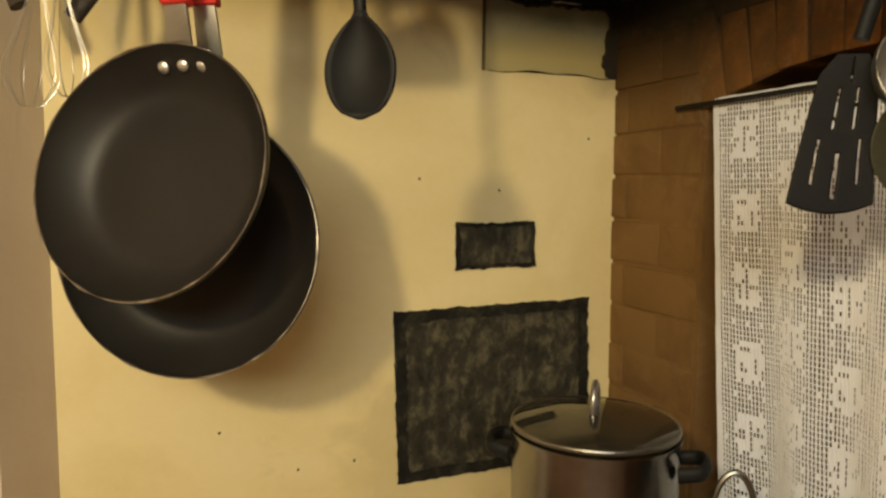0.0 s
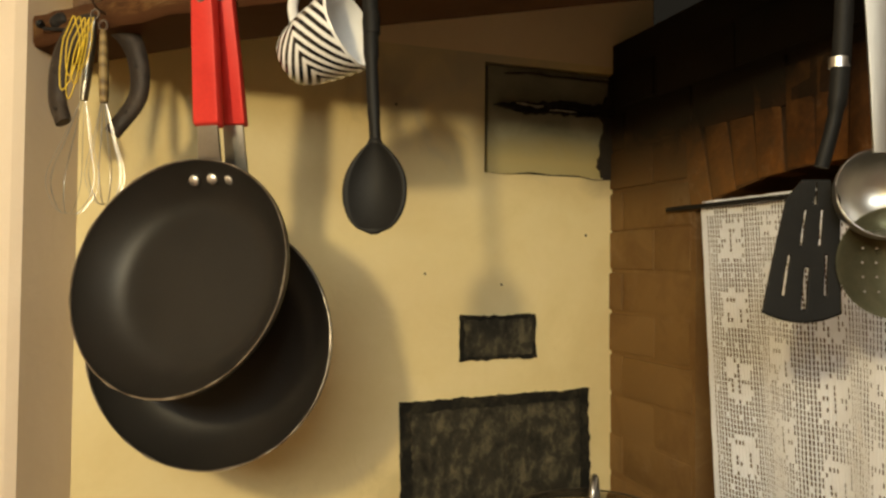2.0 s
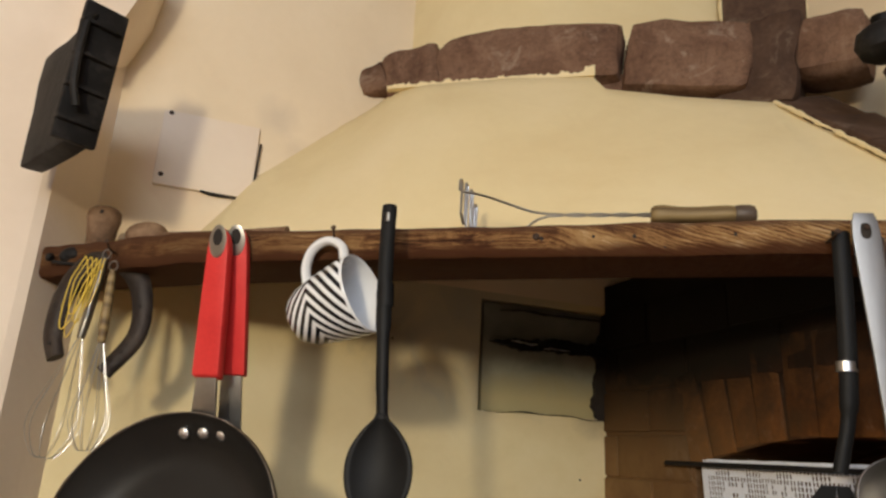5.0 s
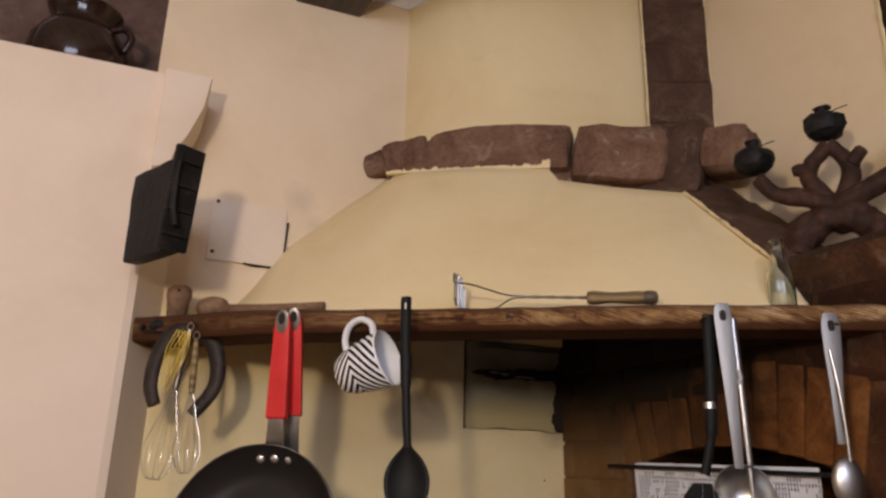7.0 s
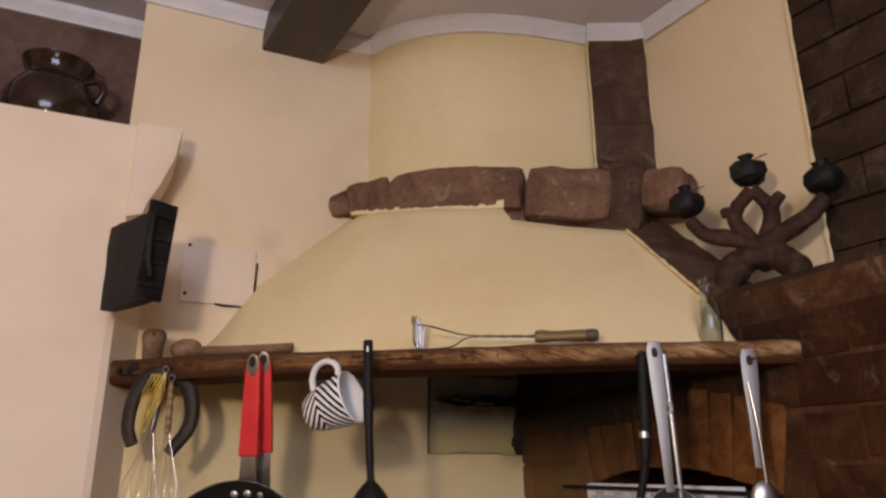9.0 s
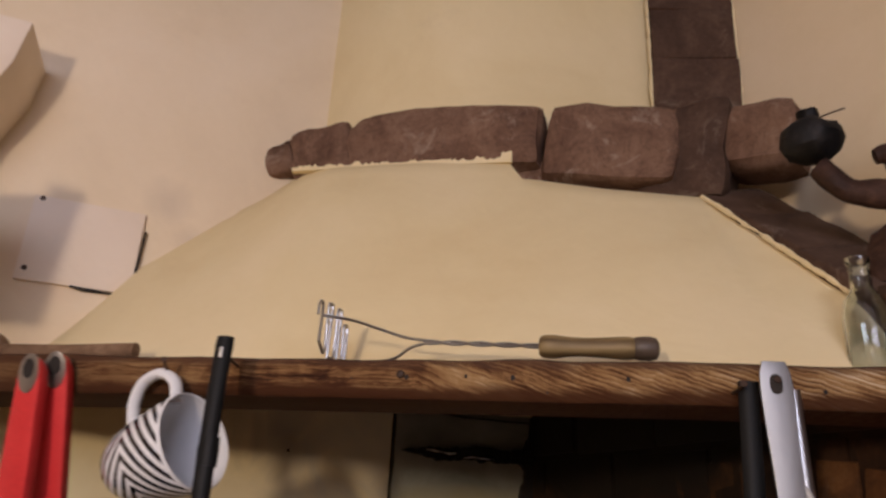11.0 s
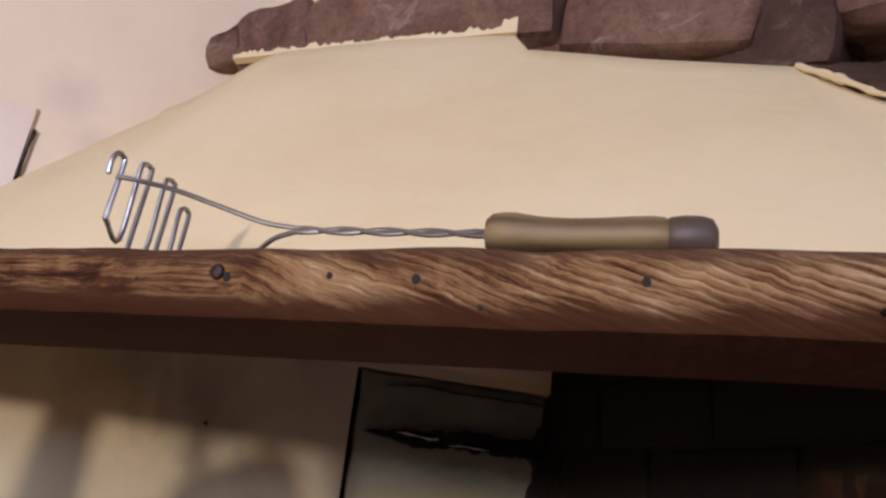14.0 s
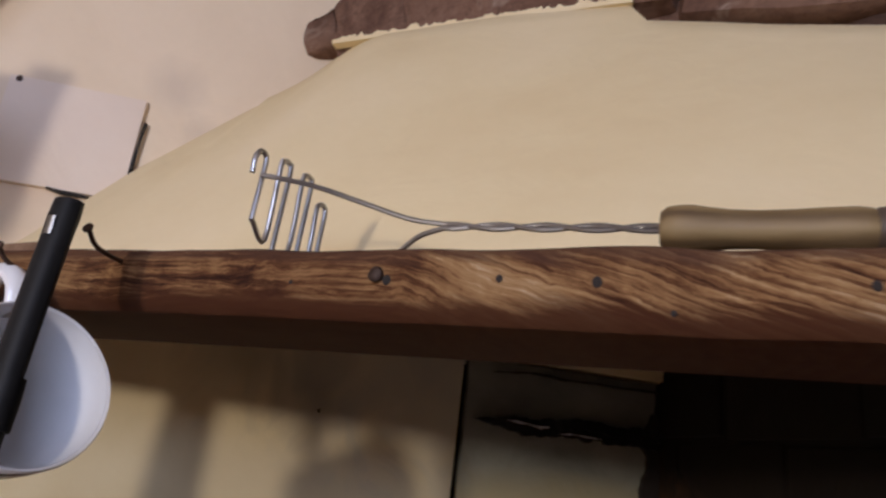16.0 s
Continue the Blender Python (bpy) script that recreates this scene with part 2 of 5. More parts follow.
PLASTER_LEFT = plaster_mat("blush_plaster", (0.71, 0.578, 0.395), (0.78, 0.645, 0.45), (0.81, 0.68, 0.495), amount=0.12,
                           smudges=(((-0.23, 1.190, 2.33), 0.01, 0.05, 0.30, (0.40, 0.33, 0.26)), ((-0.19, 1.205, 2.27), 0.005, 0.035, 0.25, (0.40, 0.33, 0.26)), ((-0.36, 1.118, 2.20), 0.02, 0.09, 0.30, (0.62, 0.36, 0.22))))
PLASTER_ROOM = plaster_mat("room_plaster", (0.6, 0.48, 0.33), (0.68, 0.55, 0.39), (0.72, 0.6, 0.44), amount=0.1)
CEILING = plaster_mat("ceiling_paint", (0.50, 0.47, 0.52), (0.56, 0.53, 0.585), (0.6, 0.57, 0.625), amount=0.05)
CORNICE = mat("cornice_gypsum", (0.62, 0.62, 0.68), (0.70, 0.70, 0.76), (0.76, 0.76, 0.82), 10, 0.6, bump=0.1)
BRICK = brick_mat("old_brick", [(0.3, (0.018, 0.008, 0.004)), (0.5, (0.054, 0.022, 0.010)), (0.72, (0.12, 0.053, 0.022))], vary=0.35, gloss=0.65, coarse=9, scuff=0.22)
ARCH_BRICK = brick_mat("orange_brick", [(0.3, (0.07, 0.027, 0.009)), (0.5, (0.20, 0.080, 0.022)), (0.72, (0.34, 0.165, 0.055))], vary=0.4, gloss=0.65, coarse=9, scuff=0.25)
BRICK_DARK = brick_mat("dark_brick", [(0.3, (0.021, 0.011, 0.0065)), (0.5, (0.046, 0.026, 0.015)), (0.72, (0.088, 0.053, 0.032))], soot=False, vary=0.22, gloss=0.85, coarse=11, scuff=0.16)
DUSTY_BRICK = brick_mat("dusty_brick", [(0.3, (0.045, 0.024, 0.015)), (0.5, (0.088, 0.051, 0.033)), (0.72, (0.15, 0.095, 0.065))], soot=False, vary=0.15, gloss=0.85, coarse=11, scuff=0.3)
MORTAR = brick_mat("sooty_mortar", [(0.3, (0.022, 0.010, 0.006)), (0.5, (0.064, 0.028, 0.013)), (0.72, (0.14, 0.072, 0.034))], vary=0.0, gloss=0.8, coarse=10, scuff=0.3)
STONE = brick_mat("arch_stone", [(0.30, (0.075, 0.038, 0.024)), (0.46, (0.165, 0.092, 0.058)), (0.60, (0.245, 0.148, 0.096)), (0.76, (0.34, 0.23, 0.16))], soot=False, vary=0.25, gloss=0.9, coarse=12, scuff=0.75, veins=0.25)
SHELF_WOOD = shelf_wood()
DARK_WOOD = wood_mat("stained_beam", (0.016, 0.008, 0.005), (0.032, 0.016, 0.010), (0.055, 0.03, 0.02), rough=0.45)
LOFT = mat("loft_limewash", (0.07, 0.042, 0.032), (0.13, 0.082, 0.064), (0.20, 0.135, 0.11), 7, 0.85, bump=0.6, fine=40, where="world", spec=0.2)
HANDLE_WOOD = wood_mat("turned_beech", (0.10, 0.062, 0.024), (0.20, 0.135, 0.052), (0.28, 0.20, 0.085), axis=(2, 10, 10), bump=0.2)
OLD_WOOD = mat("grey_brown_wood", (0.085, 0.048, 0.027), (0.19, 0.115, 0.066), (0.31, 0.20, 0.12), 22, 0.75, bump=0.5, fine=120, spec=0.2)
ROOT_WOOD = mat("carved_root", (0.015, 0.007, 0.005), (0.043, 0.020, 0.012), (0.098, 0.049, 0.029), 30, 0.7, bump=0.9, fine=110, spec=0.25)
NONSTICK = mat("nonstick_coating", (0.010, 0.009, 0.008), (0.014, 0.0125, 0.011), (0.020, 0.0175, 0.015), 5, 0.46, bump=0.06, fine=300, rough_vary=0.06, spec=0.34)
PAN_OUT = mat("pan_enamel", (0.006, 0.006, 0.006), (0.01, 0.009, 0.009), (0.016, 0.015, 0.014), 9, 0.35, bump=0.05)
STEEL = mat("brushed_steel", (0.34, 0.335, 0.325), (0.43, 0.425, 0.415), (0.52, 0.515, 0.505), 6, 0.33, 1.0, bump=0.015, fine=60, stretch=(1, 1, 0.2))
WORN_RIM = mat("worn_rim", (0.12, 0.10, 0.08), (0.34, 0.31, 0.27), (0.6, 0.57, 0.52), 30, 0.35, 1.0, bump=0.2)
BLACK_NYLON = mat("black_nylon", (0.006, 0.006, 0.006), (0.009, 0.009, 0.009), (0.014, 0.014, 0.014), 12, 0.55, bump=0.08, fine=260, spec=0.16)
RED_GRIP = mat("red_silicone", (0.55, 0.022, 0.022), (0.66, 0.034, 0.030), (0.72, 0.05, 0.042), 9, 0.5, bump=0.05, fine=200)
IRON = mat("black_iron", (0.006, 0.006, 0.006), (0.012, 0.011, 0.011), (0.036, 0.032, 0.030), 25, 0.6, 0.1, bump=0.6, fine=120, spec=0.22)
CAST_PATCH = mat("iron_door", (0.010, 0.009, 0.007), (0.040, 0.036, 0.025), (0.15, 0.13, 0.08), 30, 0.75, 0.0, bump=0.9, fine=90, stretch=(1, 1, 0.75), depth=0.010, spec=0.2)
SCORCH = mat("scorched_paint", (0.006, 0.006, 0.005), (0.014, 0.013, 0.010), (0.050, 0.044, 0.028), 22, 0.8, 0.0, bump=0.9, fine=90, depth=0.008, spec=0.2)
BRIGHT = mat("polished_aluminium", (0.80, 0.80, 0.80), (0.86, 0.86, 0.86), (0.9, 0.9, 0.9), 30, 0.42, 1.0, bump=0.03)
DULL_STEEL = mat("dull_steel", (0.16, 0.15, 0.13), (0.24, 0.23, 0.20), (0.33, 0.31, 0.28), 9, 0.35, 1.0, bump=0.05)
POT_STEEL = mat("pot_steel", (0.18, 0.175, 0.16), (0.25, 0.24, 0.22), (0.32, 0.31, 0.29), 9, 0.22, 1.0, bump=0.02, rough_vary=0.05)
SATIN = mat("satin_steel", (0.30, 0.295, 0.285), (0.37, 0.365, 0.355), (0.43, 0.425, 0.415), 14, 0.52, 1.0, bump=0.02, fine=90, stretch=(1, 1, 0.2))
GLAZE = mat("brown_glaze", (0.016, 0.008, 0.005), (0.028, 0.014, 0.009), (0.045, 0.024, 0.016), 7, 0.12, bump=0.05, rough_vary=0.04)
THREAD = mat("crochet_cotton", (0.76, 0.78, 0.83), (0.82, 0.84, 0.90), (0.85, 0.88, 0.94), 30, 0.9, bump=0.5, fine=400)
CERAMIC = mat("white_ceramic", (0.74, 0.75, 0.76), (0.78, 0.79, 0.80), (0.8, 0.81, 0.82), 4, 0.12, bump=0.0, rough_vary=0.03)
CORD = plain("yellow_cord", (0.72, 0.52, 0.06), 0.7)
GLASS = plain("bottle_glass", (0.85, 0.9, 0.88), 0.04, transmission=1.0)
RUST = mat("rusty_nail", (0.02, 0.012, 0.008), (0.05, 0.03, 0.02), (0.1, 0.06, 0.04), 40, 0.6, 0.6)
# Black for soot, and for the shade painted into holes and gaps.
DARK_HOLLOW = mat("soot_and_hole_shade", (0.010, 0.008, 0.006), (0.02, 0.015, 0.012), (0.035, 0.027, 0.02), 9, 0.9)
FLOOR_TILE = mat("floor_tile", (0.16, 0.09, 0.06), (0.24, 0.14, 0.09), (0.3, 0.19, 0.13), 5, 0.5, where="world")


def shaded_panel():
    """Blue-grey plaster with the shelf's shade painted in, fading to yellow at its foot."""
    m, nt, bsdf = begin("shaded_plaster")
    vec = position(nt)
    big, small = noise_tex(nt, vec, 9, 6, 0.6, 0.5), noise_tex(nt, vec, 60, 4, 0.7)
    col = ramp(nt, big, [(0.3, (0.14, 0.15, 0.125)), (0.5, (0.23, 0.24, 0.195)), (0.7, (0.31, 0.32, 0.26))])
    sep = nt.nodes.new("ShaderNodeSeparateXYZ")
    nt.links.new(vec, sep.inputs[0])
    # blends by height paint the shelf's shadow edge and the darker top
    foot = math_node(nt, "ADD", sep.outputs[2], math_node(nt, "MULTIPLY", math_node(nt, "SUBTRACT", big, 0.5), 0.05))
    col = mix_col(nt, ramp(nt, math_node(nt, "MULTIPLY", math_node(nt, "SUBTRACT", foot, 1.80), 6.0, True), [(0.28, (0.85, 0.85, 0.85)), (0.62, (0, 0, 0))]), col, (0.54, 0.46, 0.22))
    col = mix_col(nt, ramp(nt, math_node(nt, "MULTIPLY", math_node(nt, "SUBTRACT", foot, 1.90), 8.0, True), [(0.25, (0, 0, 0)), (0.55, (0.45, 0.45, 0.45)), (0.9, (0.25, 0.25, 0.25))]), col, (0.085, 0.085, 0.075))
    nt.links.new(col, bsdf.inputs["Base Color"])
    bsdf.inputs["Roughness"].default_value = 0.7
    bumped(nt, bsdf, math_node(nt, "ADD", big, math_node(nt, "MULTIPLY", small, 0.3)), 0.4, 0.006)
    return m


SLOT_PAINT = shaded_panel()


# ---- mesh helpers ----
def put(name, bm, material, smooth=True):
    me = bpy.data.meshes.new(name)
    bm.to_mesh(me)
    bm.free()
    if smooth:
        for p in me.polygons:
            p.use_smooth = True
        me.set_sharp_from_angle(angle=radians(40))
    for m in material if isinstance(material, (list, tuple)) else [material]:
        me.materials.append(m)
    return new(name, me)


def part(name, bm, material, parent, label="", smooth=True):
    ob = put(name, bm, material, smooth)
    ob.parent = parent
    return tagged(ob, label)


def thing(name, place, label, category, group="", kind=""):
    ob = new(name)
    ob.empty_display_size = 0.02
    ob.matrix_world = place if isinstance(place, Matrix) else Matrix.Translation(place)
    return tagged(ob, label, category, group, kind)


def structure(name, bm, material, label="", category="wall", smooth=False):
    return tagged(put(name, bm, material, smooth), label, category, "", "structure")


def box(bm, size, m=None, bevel=0.0, cuts=0):
    r = bmesh.ops.create_cube(bm, size=1.0)
    bmesh.ops.scale(bm, vec=size, verts=r["verts"])
    es = {e for v in r["verts"] for e in v.link_edges}
    vs = r["verts"]
    if bevel:
        q = bmesh.ops.bevel(bm, geom=list(es), offset=bevel, segments=2, profile=0.6, affect="EDGES", clamp_overlap=True)
        vs = list({v for f in q["faces"] for v in f.verts} | {v for v in vs if v.is_valid})
    if m is not None:
        bmesh.ops.transform(bm, matrix=m if isinstance(m, Matrix) else Matrix.Translation(m), verts=[v for v in vs if v.is_valid])
    return bm


def lathe(profile, n=40, m=None, bm=None):
    """Turns (radius, height) points about z; a radius of 0 closes the end."""
    bm = bm or bmesh.new()
    rings = []
    for r, z in profile:
        if r < 1e-6:
            rings.append([bm.verts.new((0, 0, z))])
        else:
            rings.append([bm.verts.new((r * math.cos(2 * math.pi * i / n), r * math.sin(2 * math.pi * i / n), z)) for i in range(n)])
    for a, b in zip(rings, rings[1:]):
        for i in range(n):
            j = (i + 1) % n
            ring = [a[i % len(a)], a[j % len(a)], b[j % len(b)], b[i % len(b)]]
            face = []
            for v in ring:
                if v not in face:
                    face.append(v)
            if len(face) > 2:
                bm.faces.new(face)
    bmesh.ops.recalc_face_normals(bm, faces=bm.faces)
    if m is not None:
        bmesh.ops.transform(bm, matrix=m, verts=bm.verts)
    return bm


def tube(points, radius, n=8, bm=None, closed=False, flat=1.0):
    """A round bar along points; radius a number or one per point; flat squeezes it across."""
    bm = bm or bmesh.new()
    pts = [Vector(p) for p in points]
    rad = radius if isinstance(radius, (list, tuple)) else [radius] * len(pts)
    rings, up = [], None
    for i, p in enumerate(pts):
        a = pts[i - 1] if i or closed else p
        b = pts[(i + 1) % len(pts)] if i + 1 < len(pts) or closed else p
        d = (b - a).normalized()
        if up is None:
            up = Vector((0, -1, 0)) if abs(d.y) < 0.9 else Vector((0, 0, 1))
        side = d.cross(up).normalized()
        up = side.cross(d).normalized()
        rings.append([bm.verts.new(p + rad[i] * (side * math.cos(2 * math.pi * k / n) + up * flat * math.sin(2 * math.pi * k / n))) for k in range(n)])
    for i in range(len(rings) if closed else len(rings) - 1):
        a, b = rings[i], rings[(i + 1) % len(rings)]
        for k in range(n):
            bm.faces.new((a[k], a[(k + 1) % n], b[(k + 1) % n], b[k]))
    if not closed:
        bm.faces.new(rings[0][::-1])
        bm.faces.new(rings[-1])
    bmesh.ops.recalc_face_normals(bm, faces=bm.faces)
    return bm


def bend(points, steps=8):
    """A smooth line through points."""
    p = [Vector(q) for q in points]
    p = [2 * p[0] - p[1]] + p + [2 * p[-1] - p[-2]]
    out = []
    for i in range(1, len(p) - 2):
        for k in range(steps):
            t = k / steps
            a, b, c, d = p[i - 1:i + 3]
            out.append(0.5 * (2 * b + (c - a) * t + (2 * a - 5 * b + 4 * c - d) * t * t + (3 * b - 3 * c + d - a) * t ** 3))
    return out + [p[-2]]


def prism(outline, depth, m=None, bevel=0.0, bm=None):
    """A plate: an outline in x and z, with its thickness along y."""
    bm = bm or bmesh.new()
    front = [bm.verts.new((x, -depth / 2, z)) for x, z in outline]
    back = [bm.verts.new((x, depth / 2, z)) for x, z in outline]
    made = [bm.faces.new(front), bm.faces.new(back[::-1])]
    for i in range(len(outline)):
        j = (i + 1) % len(outline)
        made.append(bm.faces.new((front[j], front[i], back[i], back[j])))
    bmesh.ops.recalc_face_normals(bm, faces=made)
    if bevel:
        es = [e for e in bm.edges if len(e.link_faces) == 2 and e.calc_face_angle(0) > 0.6]
        bmesh.ops.bevel(bm, geom=es, offset=bevel, segments=2, profile=0.6, affect="EDGES", clamp_overlap=True)
    if m is not None:
        bmesh.ops.transform(bm, matrix=m, verts=bm.verts)
    return bm


def rough_up(bm, size, scale, seed=0.0, cuts=0):
    if cuts:
        bmesh.ops.subdivide_edges(bm, edges=bm.edges[:], cuts=cuts, use_grid_fill=True)
    bm.normal_update()
    off = Vector((seed, seed * 1.7, -seed))
    for v in bm.verts:
        v.co += v.normal * size * noise.noise(v.co * scale + off) + Vector(noise.noise_vector(v.co * scale * 0.6 + off)) * size * 0.5
    return bm


def slab(line, z0, z1, thick, bm=None, seg=1):
    """An upright wall along a plan line of (x, y); its thickness lies to the left of the line's way."""
    bm = bm or bmesh.new()
    pts = [Vector((x, y, 0)) for x, y in line]
    back = []
    for i, p in enumerate(pts):
        a, b = pts[max(i - 1, 0)], pts[min(i + 1, len(pts) - 1)]
        d = (b - a).normalized()
        back.append(p + Vector((-d.y, d.x, 0)) * thick)
    rows = []
    for z in (z0, z1):
        rows.append(([bm.verts.new((p.x, p.y, z)) for p in pts], [bm.verts.new((p.x, p.y, z)) for p in back]))
    (f0, b0), (f1, b1) = rows
    for i in range(len(pts) - 1):
        bm.faces.new((f0[i], f0[i + 1], f1[i + 1], f1[i]))
        bm.faces.new((b0[i + 1], b0[i], b1[i], b1[i + 1]))
        bm.faces.new((f1[i], f1[i + 1], b1[i + 1], b1[i]))
        bm.faces.new((f0[i + 1], f0[i], b0[i], b0[i + 1]))
    bm.faces.new((f0[0], f1[0], b1[0], b0[0]))
    bm.faces.new((f0[-1], b0[-1], b1[-1], f1[-1]))
    bmesh.ops.recalc_face_normals(bm, faces=bm.faces)
    return bm


# ---- plan ----
CEIL, SHELF_TOP, SHELF_LOW, LEDGE = 2.97, 1.995, 1.955, 2.107


def shelf_front(x):
    return 0.792 - 0.13 * (x - 0.258) + 0.25 * max(0.0, -0.2 - x)


def shelf_back(x):
    return 0.897 - 0.16 * (x - 0.2) + 0.12 * max(0.0, -0.2 - x)


def wall_l(x):
    return 1.295 + 0.495 * (x + 0.005)


# The brick side wall: x runs along it from the inner corner, y into it, z up.
WX = Vector((0.4656, -0.885, 0)).normalized()
WY = Vector((-WX.y, WX.x, 0))
BRICKWALL = Matrix(((WX.x, WY.x, 0, 0.416), (WX.y, WY.y, 0, 1.503), (0, 0, 1, 0), (0, 0, 0, 1)))
ARCH0, ARCH1, SPRING, RISE = 0.255, 0.80, 1.733, 0.05


def intrados(s):
    u = (2 * s - ARCH0 - ARCH1) / (ARCH1 - ARCH0)
    return SPRING + RISE * (1 - u * u)


# ---- room shell ----
# Unseen floor and three walls, added so lamp light bounces in the room.
bm = box(bmesh.new(), (5.2, 5.2, 0.2), (0, -0.9, -0.1))
structure("floor", bm, FLOOR_TILE, "unseen reddish floor tiles, added to bounce light", "floor")
bm = box(bmesh.new(), (5.2, 5.2, 0.2), (0, -0.9, CEIL + 0.1))
structure("ceiling", bm, CEILING, "grey-lilac painted ceiling", "ceiling")
structure("unseen_wall_south", slab([(2.4, -3.3), (-2.4, -3.3)], 0, CEIL, 0.15), PLASTER_ROOM, "unseen cream plaster wall, added to bounce light")
structure("unseen_wall_west", slab([(-2.4, -3.3), (-2.4, 1.6)], 0, CEIL, 0.15), PLASTER_ROOM, "unseen cream plaster wall, added to bounce light")
structure("unseen_wall_east", slab([(2.4, 1.6), (2.4, -3.3)], 0, CEIL, 0.15), PLASTER_ROOM, "unseen cream plaster wall, added to bounce light")

# The plastered wall left of the corner: x runs along it to the corner, y into it, z up.
LX = Vector((1, 0.495, 0)).normalized()
LY = Vector((-LX.y, LX.x, 0))
LEFTWALL = Matrix(((LX.x, LY.x, 0, 0.416), (LX.y, LY.y, 0, 1.503), (0, 0, 1, 0), (0, 0, 0, 1)))
S0, S1, Z0, Z1 = -0.283, -0.004, 1.818, 2.035


def on_left(s, y, z, rx=0, ry=0, rz=0):
    return LEFTWALL @ pose(s, y, z, rx, ry, rz)


# hearth wall, with the flue slot cut through it
bm = bmesh.new()
for x0, x1, z0, z1 in ((-1.07, S0, 0, 2.05), (S1, 0.1, 0, 2.05), (S0, S1, 0, Z0), (S0, S1, Z1, 2.05)):
    box(bm, (x1 - x0, 0.12, z1 - z0), ((x0 + x1) / 2, 0.06, (z0 + z1) / 2))
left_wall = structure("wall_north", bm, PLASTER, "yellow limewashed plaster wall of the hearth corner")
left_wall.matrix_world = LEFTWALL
bm = box(bmesh.new(), (1.17, 0.12, CEIL - 2.05), (-0.485, 0.06, (CEIL + 2.05) / 2))
upper_wall = structure("wall_north_upper", bm, PLASTER_LEFT, "pale blush plaster wall over the shelf")
upper_wall.matrix_world = LEFTWALL
# the sunk panel in the slot, torn open along a black iron strip


def torn(x0, x1, line, up, low, seed, depth, y, jag=0.006, fray=1.0):
    """A ragged flat strip: spindle-shaped, with frayed edges."""
    n, upper, lower = 46, [], []
    for i in range(n + 1):
        v = i / n
        x = x0 + (x1 - x0) * v
        z = line + 0.006 * noise.noise(Vector((x * 14, seed, 0)))
        swell = min(1.0, 4.5 * v + 0.05)
        upper.append((x, z + swell * (up + jag * noise.noise(Vector((x * 70 * fray, seed + 5, 0))) + 0.5 * jag * noise.noise(Vector((x * 210 * fray, seed, 3))))))
        lower.append((x, z - swell * (low + jag * noise.noise(Vector((x * 60 * fray, seed + 9, 1))) + 0.6 * jag * noise.noise(Vector((x * 190 * fray, seed, 8))))))
    return prism(upper + lower[::-1], depth, Matrix.Translation((0, y, 0)))


bm = box(bmesh.new(), (0.271, 0.02, 0.214), (-0.1385, 0.017, (Z0 + Z1) / 2 - 0.0015), 0.004)
rough_up(bm, 0.004, 22, 3, 5)
slot = structure("flue_panel", bm, SLOT_PAINT, "plaster panel with painted shade, torn along a black iron strip", "flue panel", True)
slot.matrix_world = LEFTWALL
# black sheet behind the slot paints the shade of its gap
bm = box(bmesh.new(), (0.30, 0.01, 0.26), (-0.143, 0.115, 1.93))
part("hollow_back", bm, DARK_HOLLOW, slot, "black backing sheet of the hollow")
part("iron_strip", torn(-0.262, 0.0, 1.952, 0.010, 0.009, 2, 0.02, 0.004), IRON, slot, "black torn iron strip")
part("iron_strip", torn(-0.20, 0.0, 1.957, 0.009, 0.004, 6, 0.02, -0.001), IRON, slot, "black torn iron strip")
# thin bright strips paint highlights onto the torn iron
part("glint", torn(-0.222, -0.165, 1.955, 0.0012, 0.0008, 3, 0.006, -0.013, 0.002), BRIGHT, slot, "bright strip painted as a glint on the tear")
part("glint", torn(-0.15, -0.09, 1.947, 0.0010, 0.0006, 8, 0.006, -0.013, 0.002), BRIGHT, slot, "bright strip painted as a glint on the tear")
# dark strips paint the cracks along the panel's top and foot
for k, (a, b, c, d) in enumerate(((-0.240, 0.0, Z1 - 0.016, 0.0016), (-0.272, -0.02, Z0 + 0.0005, 0.0010))):
    part("crack", torn(a, b, c, d * 0.6, d * 0.6, 11 + k, 0.016, 0.004, d * 0.5 + 0.0006), DARK_HOLLOW, slot, "dark crack along the panel")
blot = torn(-0.085, 0.09, 0, 0.022, 0.014, 17, 0.014, 0, 0.014, 0.4)
bmesh.ops.transform(blot, matrix=Matrix.Translation((-0.010, 0.004, 1.905)) @ Matrix.Rotation(radians(90), 4, "Y"), verts=blot.verts)
part("soot_blot", blot, DARK_HOLLOW, slot, "irregular black soot blot")

# left jamb with its corbelled head
JD = Vector((1, 0.48, 0)).normalized()
bm = bmesh.new()
jamb = [(-2.4, 0.934 - 0.48 * 1.945), (-0.480, 0.929), (-0.469, 0.940), (-0.474, 1.10), (-0.60, 1.15), (-0.9, 1.6), (-2.4, 1.6)]
low = [bm.verts.new((x, y, 0)) for x, y in jamb]
top = [bm.verts.new((x, y, 2.525)) for x, y in jamb]
for i in range(len(jamb)):
    j = (i + 1) % len(jamb)
    bm.faces.new((low[i], low[j], top[j], top[i]))
bm.faces.new(top)
bmesh.ops.recalc_face_normals(bm, faces=bm.faces)
structure("wall_jamb", bm, PLASTER_JAMB, "pale pinkish plaster jamb beside the hearth")
bm = prism([(-0.49, 2.30), (-0.457, 2.31), (-0.45, 2.34), (-0.43, 2.38), (-0.405, 2.45), (-0.395, 2.525), (-0.49, 2.525)], 0.15, pose(0, 0, 0), 0.004)
